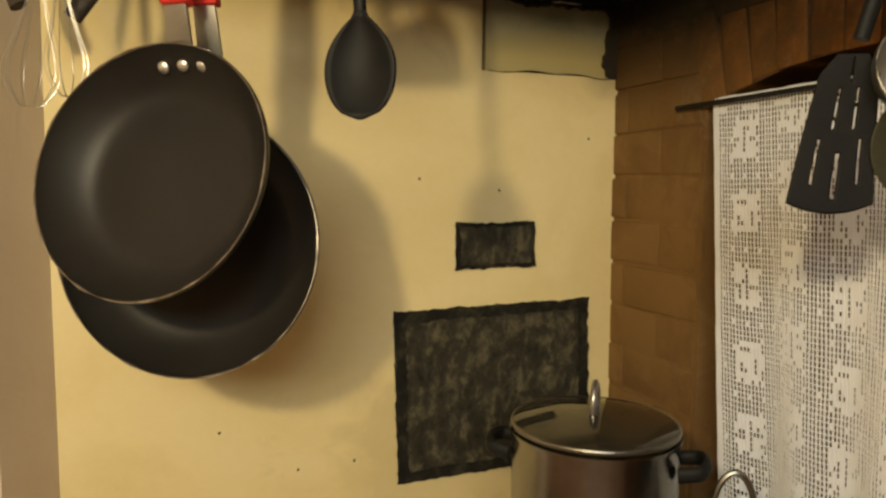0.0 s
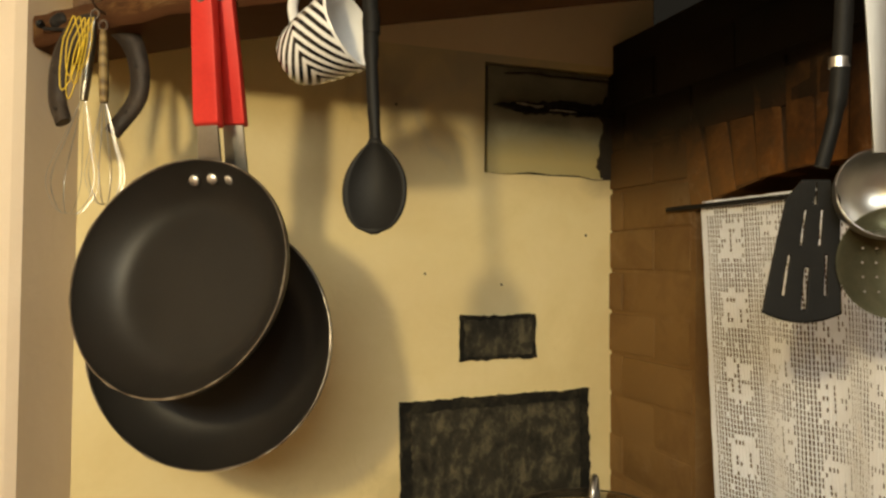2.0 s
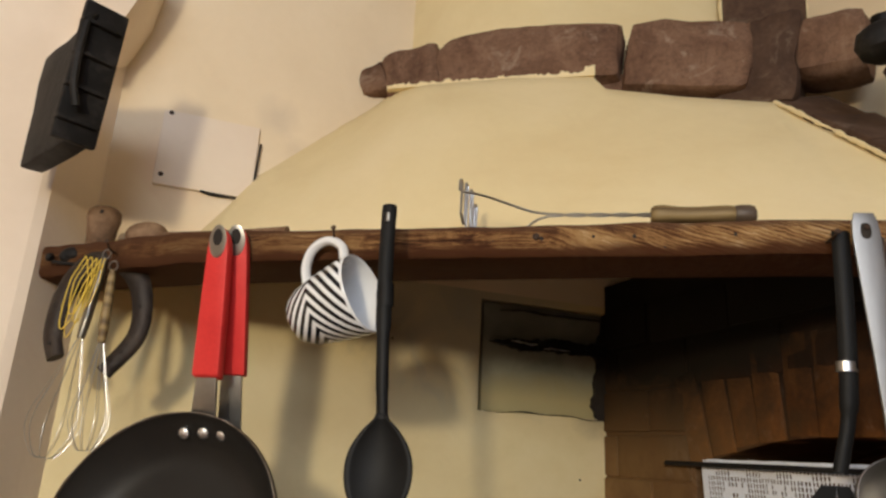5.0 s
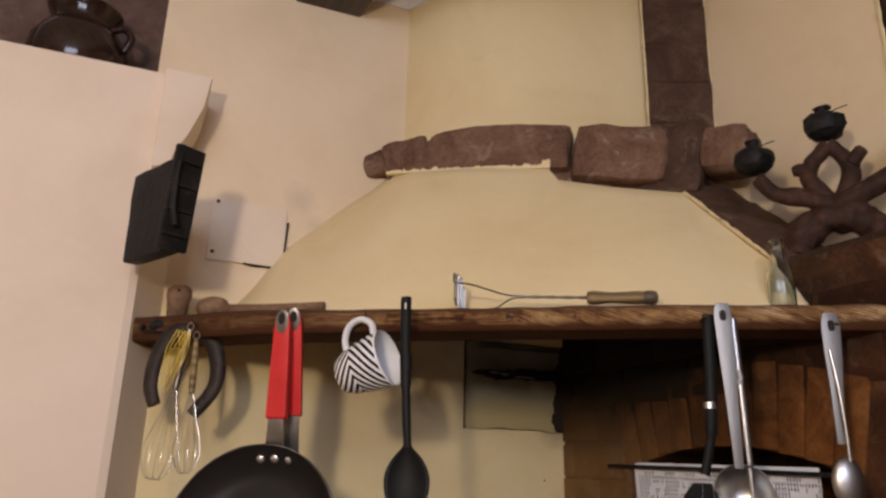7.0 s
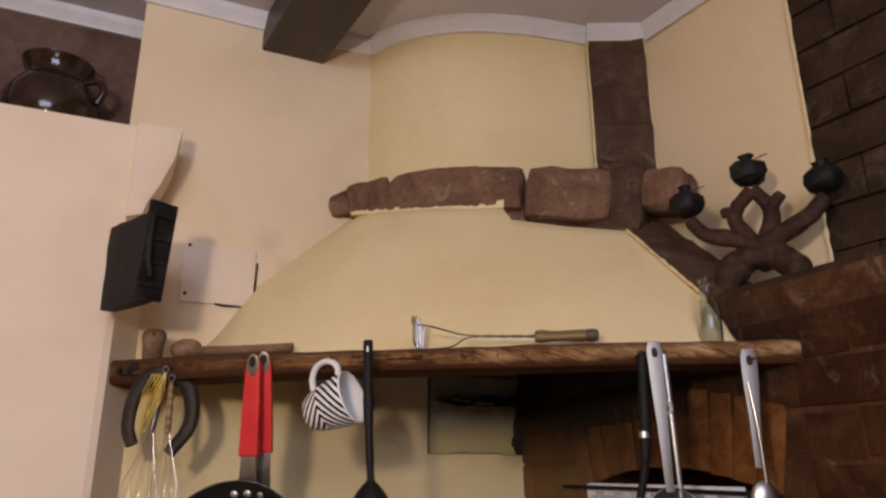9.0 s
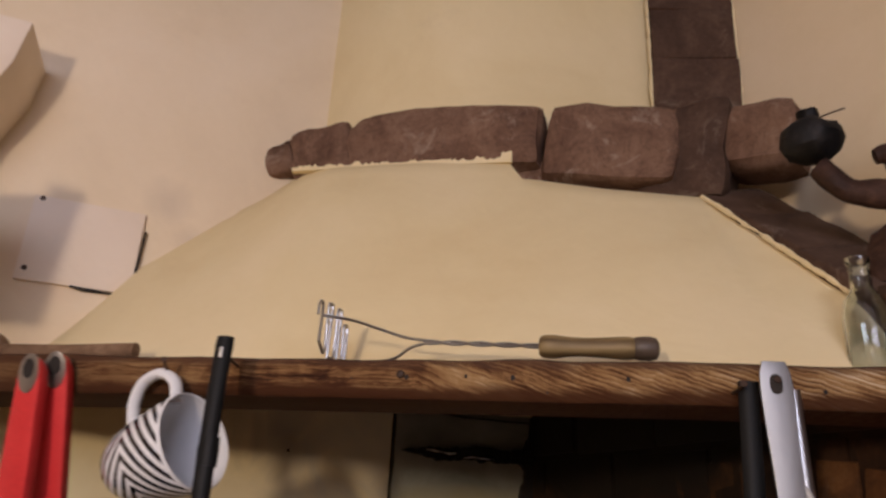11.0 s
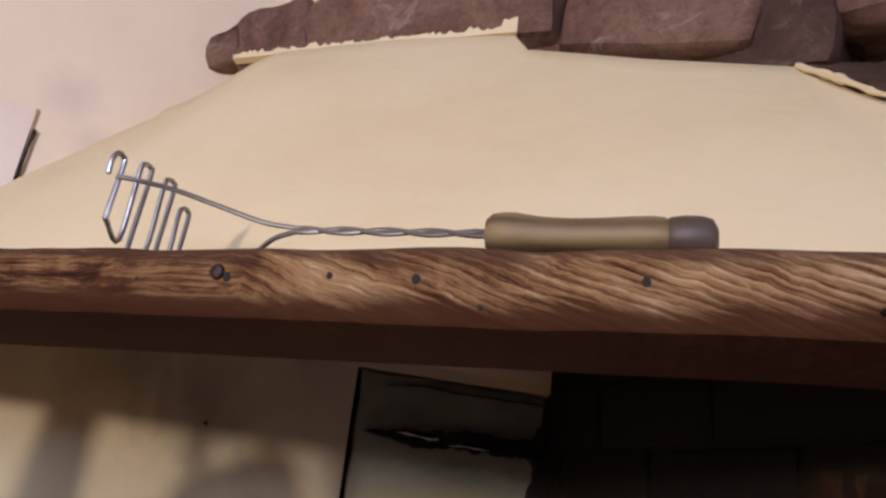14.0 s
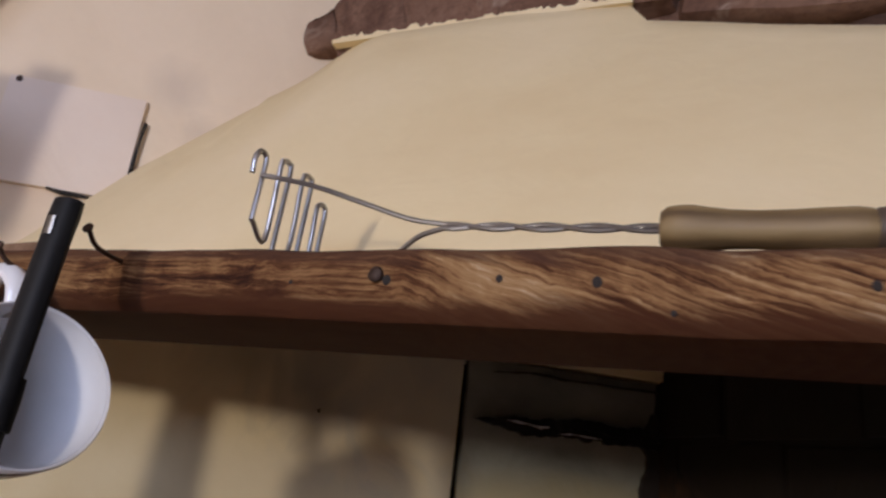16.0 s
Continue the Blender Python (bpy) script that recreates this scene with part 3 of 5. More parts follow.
bmesh.ops.rotate(bm, verts=bm.verts, cent=(-0.454, 0, 0), matrix=Matrix.Rotation(math.atan(0.48), 3, "Z"))
bmesh.ops.translate(bm, verts=bm.verts, vec=(-0.006, 0.992, 0))
structure("corbel", bm, PLASTER_JAMB, "pale plaster corbel at the head of the jamb", "corbel", True)

# upper walls: left, curved breast, right
curve = bend([(-0.01, 1.305), (0.07, 1.245), (0.145, 1.213), (0.272, 1.190), (0.43, 1.208), (0.56, 1.245), (0.63, 1.27)], 6)
structure("wall_breast", slab([(p.x, p.y) for p in reversed(curve)], 2.36, CEIL, -0.05), PLASTER_HOOD, "curved cream plaster chimney breast", smooth=True)
structure("wall_upper_right", slab([(1.003, 0.911), (0.75, 1.31)], LEDGE - 0.1, CEIL, -0.1), PLASTER_UP, "pale yellow plaster wall over the brick ledge")
UX = Vector((0.35, -0.548, 0)).normalized()
BAREWALL = Matrix(((UX.x, -UX.y, 0, 1.003), (UX.y, UX.x, 0, 0.911), (0, 0, 1, 0), (0, 0, 0, 1)))
bm = box(bmesh.new(), (2.7, 0.1, CEIL - LEDGE + 0.1), (1.35, 0.062, (CEIL + LEDGE - 0.1) / 2))
bare_wall = structure("wall_bare", bm, BRICK_DARK, "bare dark brick wall beside the plaster", "brick wall")
bare_wall.matrix_world = BAREWALL
structure("wall_loft", slab([(-0.55, 1.23), (-2.4, 0.305)], 2.45, CEIL, -0.1), LOFT, "rough brown smoke-stained wall behind the loft shelf")


def cornice(name, line, height=0.042, out=0.03):
    bm = bmesh.new()
    pts = [Vector((x, y, 0)) for x, y in line]
    prof = [(0, 0), (0.25, 0), (0.4, 0.25), (0.85, 0.55), (1, 0.75), (1, 1), (0, 1)]
    rows = []
    for i, p in enumerate(pts):
        a, b = pts[max(i - 1, 0)], pts[min(i + 1, len(pts) - 1)]
        d = (b - a).normalized()
        side = Vector((d.y, -d.x, 0))
        rows.append([bm.verts.new(p + side * (out * u) + Vector((0, 0, CEIL - height + height * w))) for u, w in prof])
    for a, b in zip(rows, rows[1:]):
        for k in range(len(prof)):
            l = (k + 1) % len(prof)
            bm.faces.new((a[k], a[l], b[l], b[k]))
    bm.faces.new(rows[0])
    bm.faces.new(rows[-1][::-1])
    bmesh.ops.recalc_face_normals(bm, faces=bm.faces)
    return structure(name, bm, CORNICE, "white moulded gypsum cornice", "cornice", True)


cornice("cornice_left", [(-0.55, wall_l(-0.55) - 0.002), (0.0, 1.296)])
cornice("cornice_breast", [(p.x, p.y - 0.002) for p in curve])
cornice("cornice_column", [(0.615, 1.245), (0.775, 1.25)])
cornice("cornice_right", [(0.77, 1.268), (1.30, 0.438)])
cornice("cornice_loft", [(-2.2, 0.404), (-0.56, 1.224)])

# dark ceiling beam running out of the left wall
bx = Vector((0.10, -0.16, 0)).normalized()
bm = box(bmesh.new(), (3.4, 0.17, 0.10), None, 0.004)
beam = structure("ceiling_beam", bm, DARK_WOOD, "dark-stained timber ceiling beam", "beam", True)
beam.matrix_world = Matrix.Translation(Vector((-0.212, 1.215, CEIL - 0.052))) @ Matrix.Rotation(math.atan2(bx.y, bx.x), 4, "Z") @ Matrix.Translation((1.66, 0, 0))

# sloping hood between the shelf and the arch stones
TOPLINE = [(-0.46, 1.06, 1.985), (-0.39, 1.12, 2.0), (-0.317, 1.155, 2.098), (-0.25, 1.19, 2.225), (-0.12, 1.235, 2.335), (-0.026, 1.230, 2.415), (0.132, 1.193, 2.414),
           (0.25, 1.166, 2.412), (0.360, 1.138, 2.398), (0.376, 1.142, 2.357), (0.50, 1.118, 2.332), (0.654, 1.097, 2.313), (0.748, 0.898, 2.105), (0.772, 0.83, 1.982)]
bm = bmesh.new()
cols = []
for i in range(123):
    x = -0.46 + 1.232 * i / 122
    k = max(j for j in range(len(TOPLINE) - 1) if TOPLINE[j][0] <= x + 1e-9)
    t = Vector(TOPLINE[k]).lerp(Vector(TOPLINE[k + 1]), (x - TOPLINE[k][0]) / (TOPLINE[k + 1][0] - TOPLINE[k][0]))
    b = Vector((x, min(shelf_back(x) - 0.004, t.y), SHELF_TOP - 0.01))
    if -0.12 < x < 0.647:
        ease = min(1.0, max(0.0, (0.06 - x) / 0.18))
        steep = 0.665 + 0.145 * ease * ease * (3 - 2 * ease) + 0.165 * max(0.0, (x - 0.20) / 0.447) ** 1.6
        t.y = b.y + steep * (t.z - b.z)
    cols.append([bm.verts.new(b.lerp(t, v / 14)) for v in range(15)])
for a, b in zip(cols, cols[1:]):
    for v in range(14):
        bm.faces.new((a[v], b[v], b[v + 1], a[v + 1]))
for v in bm.verts:
    v.co.y += 0.004 * noise.noise(v.co * 6)
inner = [[bm.verts.new(v.co + Vector((0, 0.03, 0.01))) for v in c] for c in cols]
for a, b in zip(inner, inner[1:]):
    for v in range(14):
        bm.faces.new((b[v], a[v], a[v + 1], b[v + 1])).material_index = 1
for v in (0, 14):
    for a, b, c, d in zip(cols, cols[1:], inner, inner[1:]):
        bm.faces.new((a[v], b[v], d[v], c[v]))
bmesh.ops.recalc_face_normals(bm, faces=bm.faces)
structure("hood", bm, [PLASTER_HOOD, GREY_LINING], "sloping cream plaster chimney hood over the shelf", "chimney hood", True)


# ---- brick side wall ----
bm = bmesh.new()


def wall_piece(s0, s1, z0, z1, y0=0.0015, y1=0.3):
    box(bm, (s1 - s0, y1 - y0, z1 - z0), ((s0 + s1) / 2, (y0 + y1) / 2, (z0 + z1) / 2))


wall_piece(-0.1, ARCH0, 0, LEDGE - 0.012)
wall_piece(ARCH1, 4.25, 0, LEDGE - 0.012)
wall_piece(ARCH0, ARCH1, 0, 0.95)
n = 72
for i in range(n):
    a, b = ARCH0 + (ARCH1 - ARCH0) * i / n, ARCH0 + (ARCH1 - ARCH0) * (i + 1) / n
    z = intrados((a + b) / 2)
    wall_piece(a, b, z, LEDGE - 0.012)
wall_piece(ARCH0 - 0.02, ARCH1 + 0.02, 0.9, 2.0, 0.26, 0.34)
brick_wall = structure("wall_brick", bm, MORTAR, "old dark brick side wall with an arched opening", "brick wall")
brick_wall.matrix_world = BRICKWALL


def brick_mesh(name, size, material, bevel=0.004, seed=0):
    b = box(bmesh.new(), size, None, bevel)
    rough_up(b, 0.0018, 30, seed)
    me = bpy.data.meshes.new(name)
    b.to_mesh(me)
    b.free()
    for p in me.polygons:
        p.use_smooth = True
    me.set_sharp_from_angle(angle=radians(50))
    me.materials.append(material)
    return me


def lay(me, parent, m):
    ob = new("brick", me)
    ob.parent = parent
    ob.matrix_basis = m
    return ob

# ---- arch stones, column and hip of the chimney ----
def stone(name, parent, m, size, seed, material=STONE, rough=0.010, blunt=0.16):
    bm = box(bmesh.new(), size, None, min(size) * blunt)
    bmesh.ops.subdivide_edges(bm, edges=bm.edges[:], cuts=3, use_grid_fill=True)
    if size[0] > 0.3:
        bmesh.ops.subdivide_edges(bm, edges=[e for e in bm.edges if abs((e.verts[0].co - e.verts[1].co).x) > 0.03], cuts=2)
        for v in bm.verts:
            v.co.z -= (0.75 if v.co.z > 0 else 0.05) * v.co.x * v.co.x
    rough_up(bm, rough, 16, seed)
    rough_up(bm, rough * 0.45, 48, seed + 3)
    ob = part(name, bm, material, parent)
    ob.matrix_basis = m
    return ob


def arch_y(x):
    return 1.258 - 0.22 * (x + 0.018)


ARCH_TURN = -math.degrees(math.atan(0.22))
arch = thing("chimney_arch", (0, 0, 0), "reddish-brown rough stones in an arch over the plaster hood", "stone arch", kind="structure")
for k, (x0, x1, zb, zt, turn) in enumerate(((-0.085, -0.028, 2.420, 2.490, -12), (-0.030, 0.082, 2.405, 2.508, -9), (0.078, 0.424, 2.398, 2.530, 2.0), (0.425, 0.636, 2.358, 2.492, 7))):
    x = (x0 + x1) / 2
    stone("stone", arch, pose(x, arch_y(x) + 0.035, (zb + zt) / 2, 0, turn, ARCH_TURN), (x1 - x0, 0.12, zt - zb), k * 3.1)
stone("stone", arch, pose(0.40, arch_y(0.40) + 0.055, 2.388, 0, 0, ARCH_TURN), (0.06, 0.10, 0.045), 20)
stone("stone", arch, pose(0.52, arch_y(0.52) + 0.06, 2.352, 0, 4, ARCH_TURN), (0.19, 0.10, 0.03), 21, MORTAR)
stone("stone", arch, pose(0.648, 1.165, 2.405, 0, 8, -24), (0.14, 0.13, 0.17), 25, DUSTY_BRICK)
stone("stone", arch, pose(0.752, 1.11, 2.412, 0, 6, -35), (0.12, 0.12, 0.10), 26, STONE, 0.010, 0.3)
# ragged plaster edge left along the foot of the stones
bm = bmesh.new()
upper, lower = [], []
for i in range(141):
    x = -0.03 + 0.392 * i / 140
    jag = max(0.0, noise.noise(Vector((x * 60, 4, 0))) + 0.6 * noise.noise(Vector((x * 170, 1, 0))) + 0.15 + (0.9 if x > 0.345 else 0.0))
    z = 2.415 - 0.001 * i / 14 - 0.03 * max(0.0, x - 0.2)
    for line, dz in ((upper, 0.002 + 0.012 * jag), (lower, -0.004)):
        y = 0.9312 - 0.16 * (x + 0.026) + 0.665 * (z - 1.978) - 0.005
        line.append((bm.verts.new((x, y, z + dz)), bm.verts.new((x, y + 0.014, z + dz))))
for i in range(140):
    u, v, l, m = upper[i], upper[i + 1], lower[i], lower[i + 1]
    bm.faces.new((l[0], m[0], v[0], u[0]))
    bm.faces.new((u[0], v[0], v[1], u[1]))
    bm.faces.new((l[0], l[1], m[1], m[0]))
part("plaster_edge", bm, PLASTER_HOOD, arch, "ragged cream plaster edge", smooth=False)

column = thing("chimney_column", (0, 0, 0), "dark brown brick column rising to the ceiling", "column", kind="structure")
for k in range(5):
    z = 2.50 + 0.112 * k
    stone("brick", column, pose(0.698, 1.285, z, 0, (k % 2) * 1.2 - 0.6, 0), (0.153 + 0.003 * (k % 2), 0.09, 0.1115), 40 + k, DUSTY_BRICK, 0.002, 0.03)
bm = box(bmesh.new(), (0.148, 0.09, 0.54), (0.698, 1.2875, 2.70))
part("mortar_core", bm, MORTAR, column)

hip = thing("chimney_hip", (0, 0, 0), "sloping band of brown bricks along the side of the hood", "brick band", kind="structure")
HA, HB = Vector((0.648, 1.118, 2.330)), Vector((0.750, 0.885, 2.105))
hd = (HB - HA).normalized()
hw = Vector((0.85, 0.42, 0.30))
hw = (hw - hd * hw.dot(hd)).normalized()
hn = hd.cross(hw)
for k in range(3):
    c = HA.lerp(HB, (k + 0.5) / 3) + hw * 0.050 - hn * (0.019 if k % 2 else 0.022)
    stone("brick", hip, Matrix(((hd.x, hw.x, hn.x, c.x), (hd.y, hw.y, hn.y, c.y), (hd.z, hw.z, hn.z, c.z), (0, 0, 0, 1))), (0.126, 0.112, 0.06), 60 + k, DUSTY_BRICK, 0.005, 0.08)

bm = bmesh.new()
for p, q, r in (((0.646, 1.094, 2.316), (0.737, 0.896, 2.108), 0.0032), ((0.618, 1.248, 2.47), (0.618, 1.248, CEIL - 0.04), 0.003), ((0.779, 1.250, 2.50), (0.779, 1.250, CEIL - 0.04), 0.003), ((1.003, 0.905, LEDGE + 0.01), (1.003, 0.905, CEIL - 0.04), 0.004)):
    line = [Vector(p).lerp(Vector(q), i / 40) for i in range(41)]
    tube(line, [r * (1 + 0.6 * noise.noise(v * 60)) for v in line], 6, bm)
part("plaster_seam", rough_up(bm, 0.0032, 55, 5), PLASTER_HOOD, hip, "ragged pale plaster seams")

# ledge behind the brick wall's top
bm = bmesh.new()
ring = [(0.60, 1.35), (0.745, 0.90), (1.28, -0.11), (1.62, 0.06), (0.80, 1.30)]
lo = [bm.verts.new((x, y, LEDGE - 0.10)) for x, y in ring]
hi = [bm.verts.new((x, y, LEDGE + 0.002)) for x, y in ring]
for i in range(5):
    bm.faces.new((lo[i], lo[(i + 1) % 5], hi[(i + 1) % 5], hi[i]))
bm.faces.new(hi)
bm.faces.new(lo[::-1])
bmesh.ops.recalc_face_normals(bm, faces=bm.faces)
structure("ledge", bm, BRICK_DARK, "dark brick ledge over the side wall", "ledge")

# small painted-over hatch on the left wall, iron soot doors low down
hatch = thing("wall_hatch", on_left(-0.832, 0, 2.228), "small square plaster-painted hatch cover with a cracked edge", "hatch")
bm = box(bmesh.new(), (0.168, 0.012, 0.142), (0, -0.003, 0), 0.003)
part("cover", rough_up(bm, 0.001, 20, 1), PLASTER_JAMB, hatch)
part("crack", rough_up(box(bmesh.new(), (0.004, 0.006, 0.10), pose(0.086, -0.007, -0.01, 0, 3, 0), 0.001), 0.003, 60, 2, 3), IRON, hatch, "dark cracked gap")
part("crack", rough_up(box(bmesh.new(), (0.07, 0.006, 0.003), pose(0.03, -0.007, -0.073, 0, 3, 0), 0.001), 0.003, 60, 5, 3), IRON, hatch, "dark cracked gap")
for z in (0.066, -0.052):
    part("screw", lathe([(0, 0), (0.0045, 0), (0.004, 0.001), (0, 0.0015)], 12, pose(-0.072, -0.009, z, 90, 0, 0)), RUST, hatch, "brown screw stain")


def ragged(w, h, jag, seed, step=0.006):
    """A hand-drawn rectangle with a frayed outline."""
    pts = []
    for (x0, z0), (x1, z1) in (((-w / 2, -h / 2), (w / 2, -h / 2)), ((w / 2, -h / 2), (w / 2, h / 2)), ((w / 2, h / 2), (-w / 2, h / 2)), ((-w / 2, h / 2), (-w / 2, -h / 2))):
        n = max(4, int(math.hypot(x1 - x0, z1 - z0) / step))
        for i in range(n):
            x, z = x0 + (x1 - x0) * i / n, z0 + (z1 - z0) * i / n
            v = noise.noise_vector(Vector((x * 90 + seed, z * 90, seed))) + 0.8 * noise.noise_vector(Vector((x * 18, z * 18 + seed, 3)))
            pts.append((x + v.x * jag, z + v.z * jag))
    return pts


def soot_door(s, z, w, h, label, tilt, border):
    ob = thing("soot_door", on_left(s, 0, z, 0, tilt, 0), label, "soot door", "soot doors in the wall")
    part("plate", prism(ragged(w, h, 0.0032, s * 7), 0.012, Matrix.Translation((0, 0.0025, 0))), CAST_PATCH, ob)
    for k, (x, zz, a, b) in enumerate(((0, h / 2 - border / 2, w, border), (0, -h / 2 + border / 2, w, border), (-w / 2 + border / 2, 0, border, h), (w / 2 - border / 2, 0, border, h))):
        part("rim", prism(ragged(a, b, 0.0036, k + s * 5, 0.004), 0.003, Matrix.Translation((x, -0.0040 - 0.0005 * k, zz))), SCORCH, ob, "blacker frayed border")
    return ob


soot_door(-0.253, 1.498, 0.158, 0.084, "small blackened iron soot door let into the plaster", -1, 0.007)
big_door = soot_door(-0.248, 1.226, 0.392, 0.318, "large blackened iron oven door with worn paint", -1.5, 0.020)
part("hinge_bar", rough_up(box(bmesh.new(), (0.009, 0.008, 0.30), (0.02, -0.0025, 0), 0.002), 0.004, 30, 3, 4), CAST_PATCH, big_door)

for sx, sz in ((-0.46, 1.936), (-0.62, 1.11), (-0.75, 1.19), (-0.245, 1.60), (-0.40, 1.62), (-0.06, 1.70), (-0.52, 1.115)):
    spot = thing("plaster_chip", on_left(sx, 0, sz), "tiny dark chip in the plaster", "chip", "chips in the plaster")
    part("chip", rough_up(lathe([(0, 0.0), (0.0028, 0.0002), (0.0015, 0.0012), (0, 0.0014)], 9, pose(0, 0.0003, 0, 90, 0, 0)), 0.0012, 300, sx), IRON, spot)

# ---- worktop below ----
bm = bmesh.new()
ring = [(0.245, 0.88), (0.79, 0.74), (0.42, 1.49), (0.245, 1.40)]
top, low = [bm.verts.new((x, y, 1.05)) for x, y in ring], [bm.verts.new((x, y, 1.0)) for x, y in ring]
for i in range(4):
    bm.faces.new((top[i], top[(i + 1) % 4], low[(i + 1) % 4], low[i]))
bm.faces.new(top)
bm.faces.new(low)
bmesh.ops.recalc_face_normals(bm, faces=bm.faces)
bmesh.ops.bevel(bm, geom=bm.edges[:], offset=0.004, segments=2, affect="EDGES")
structure("worktop", bm, IRON, "black stove top under the hood", "worktop")

# ---- the shelf ----
def edge_wave(x):
    """How far the worn front edge strays from its straight line."""
    left = max(0.0, min(1.0, (0.02 - x) / 0.45))
    return (0.006 * noise.noise(Vector((x * 9, 0, 3))) + 0.003 * noise.noise(Vector((x * 30, 2, 0)))
            + 0.012 * left * noise.noise(Vector((x * 22, 9, 1))))


shelf = thing("shelf", (0, 0, 0), "weathered pine plank shelf across the hearth corner", "shelf")
bm = bmesh.new()
rows = []
N = 150
for i in range(N + 1):
    x = -0.47 + 1.305 * i / N
    f, b = shelf_front(x), shelf_back(x) + 0.012
    left = max(0.0, min(1.0, (0.02 - x) / 0.45))
    top, low = SHELF_TOP + 0.005 * left - 0.006 * max(0, (x - 0.55) / 0.3), SHELF_LOW - 0.004 * left - 0.006 * max(0, (x - 0.55) / 0.3)
    w = edge_wave(x)
    t = 0.003 * noise.noise(Vector((x * 12, 5, 0)))
    prof = [(f + 0.010, top + t), (f + 0.003, top - 0.003 + t), (f, top - 0.010), (f + 0.001, (top + low) / 2), (f + 0.002, low + 0.007), (f + 0.007, low + 0.001),
            (f + 0.014, low), (f + 0.05, low - 0.001), (b, low), (b, top + 0.006), ((f + b) / 2, top + 0.004 + t * 0.5)]
    rows.append([bm.verts.new((x, y + (w if k < 7 else 0), z)) for k, (y, z) in enumerate(prof)])
for a, b in zip(rows, rows[1:]):
    for k in range(11):
        l = (k + 1) % 11
        bm.faces.new((a[k], a[l], b[l], b[k]))
bm.faces.new(rows[0])
bm.faces.new(rows[-1][::-1])
bmesh.ops.recalc_face_normals(bm, faces=bm.faces)
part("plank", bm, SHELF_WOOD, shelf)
# black beads on the edge paint the shade inside nail holes
for x, z, r in ((0.2605, 1.976, 0.0030), (0.3185, 1.9775, 0.0022), (0.363, 1.977, 0.0030), (0.467, 1.9765, 0.0026), (0.205, 1.974, 0.0013), (0.395, 1.964, 0.0016), (0.63, 1.969, 0.0025)):
    bm = bmesh.new()
    bmesh.ops.create_uvsphere(bm, u_segments=10, v_segments=6, radius=r, matrix=Matrix.Translation((x, shelf_front(x) + edge_wave(x) + 0.0005, z)) @ Matrix.Diagonal((0.8, 0.15, 0.9, 1)))
    part("nail_hole", bm, DARK_HOLLOW, shelf, "dark nail hole")
plug = lathe([(0, 0.0), (0.0042, 0.0), (0.0040, 0.0016), (0.0030, 0.0024), (0, 0.0026)], 16, pose(0.2545, shelf_front(0.2545) + edge_wave(0.2545) + 0.0005, 1.9785, 90, 0, 0))
part("nail_head", rough_up(plug, 0.0006, 300, 2), RUST, shelf, "flat grey nail head beside its hole")


def nail(x, z, out=0.032, rise=0.010):
    f = shelf_front(x)
    ob = thing("nail", (x, f, z), "bent rusty nail driven into the shelf edge", "nail", "nails along the shelf")
    part("shank", tube(bend([(0, 0.015, 0), (0, -out * 0.6, rise * 0.2), (0.001, -out, rise)], 5), 0.0014, 6), RUST, ob)
    part("head", lathe([(0, 0), (0.0032, 0), (0.0032, 0.001), (0, 0.0014)], 10, pose(0.001, -out, rise, 70, 0, 0)), RUST, ob)


for x, z in ((-0.315, 1.972), (-0.125, 1.965), (0.014, 1.974), (0.083, 1.984), (0.555, 1.966), (0.582, 1.970), (0.738, 1.951)):
    nail(x, z, 0.032 if x < 0.5 else 0.025, 0.010 if x < 0.5 else 0.004)


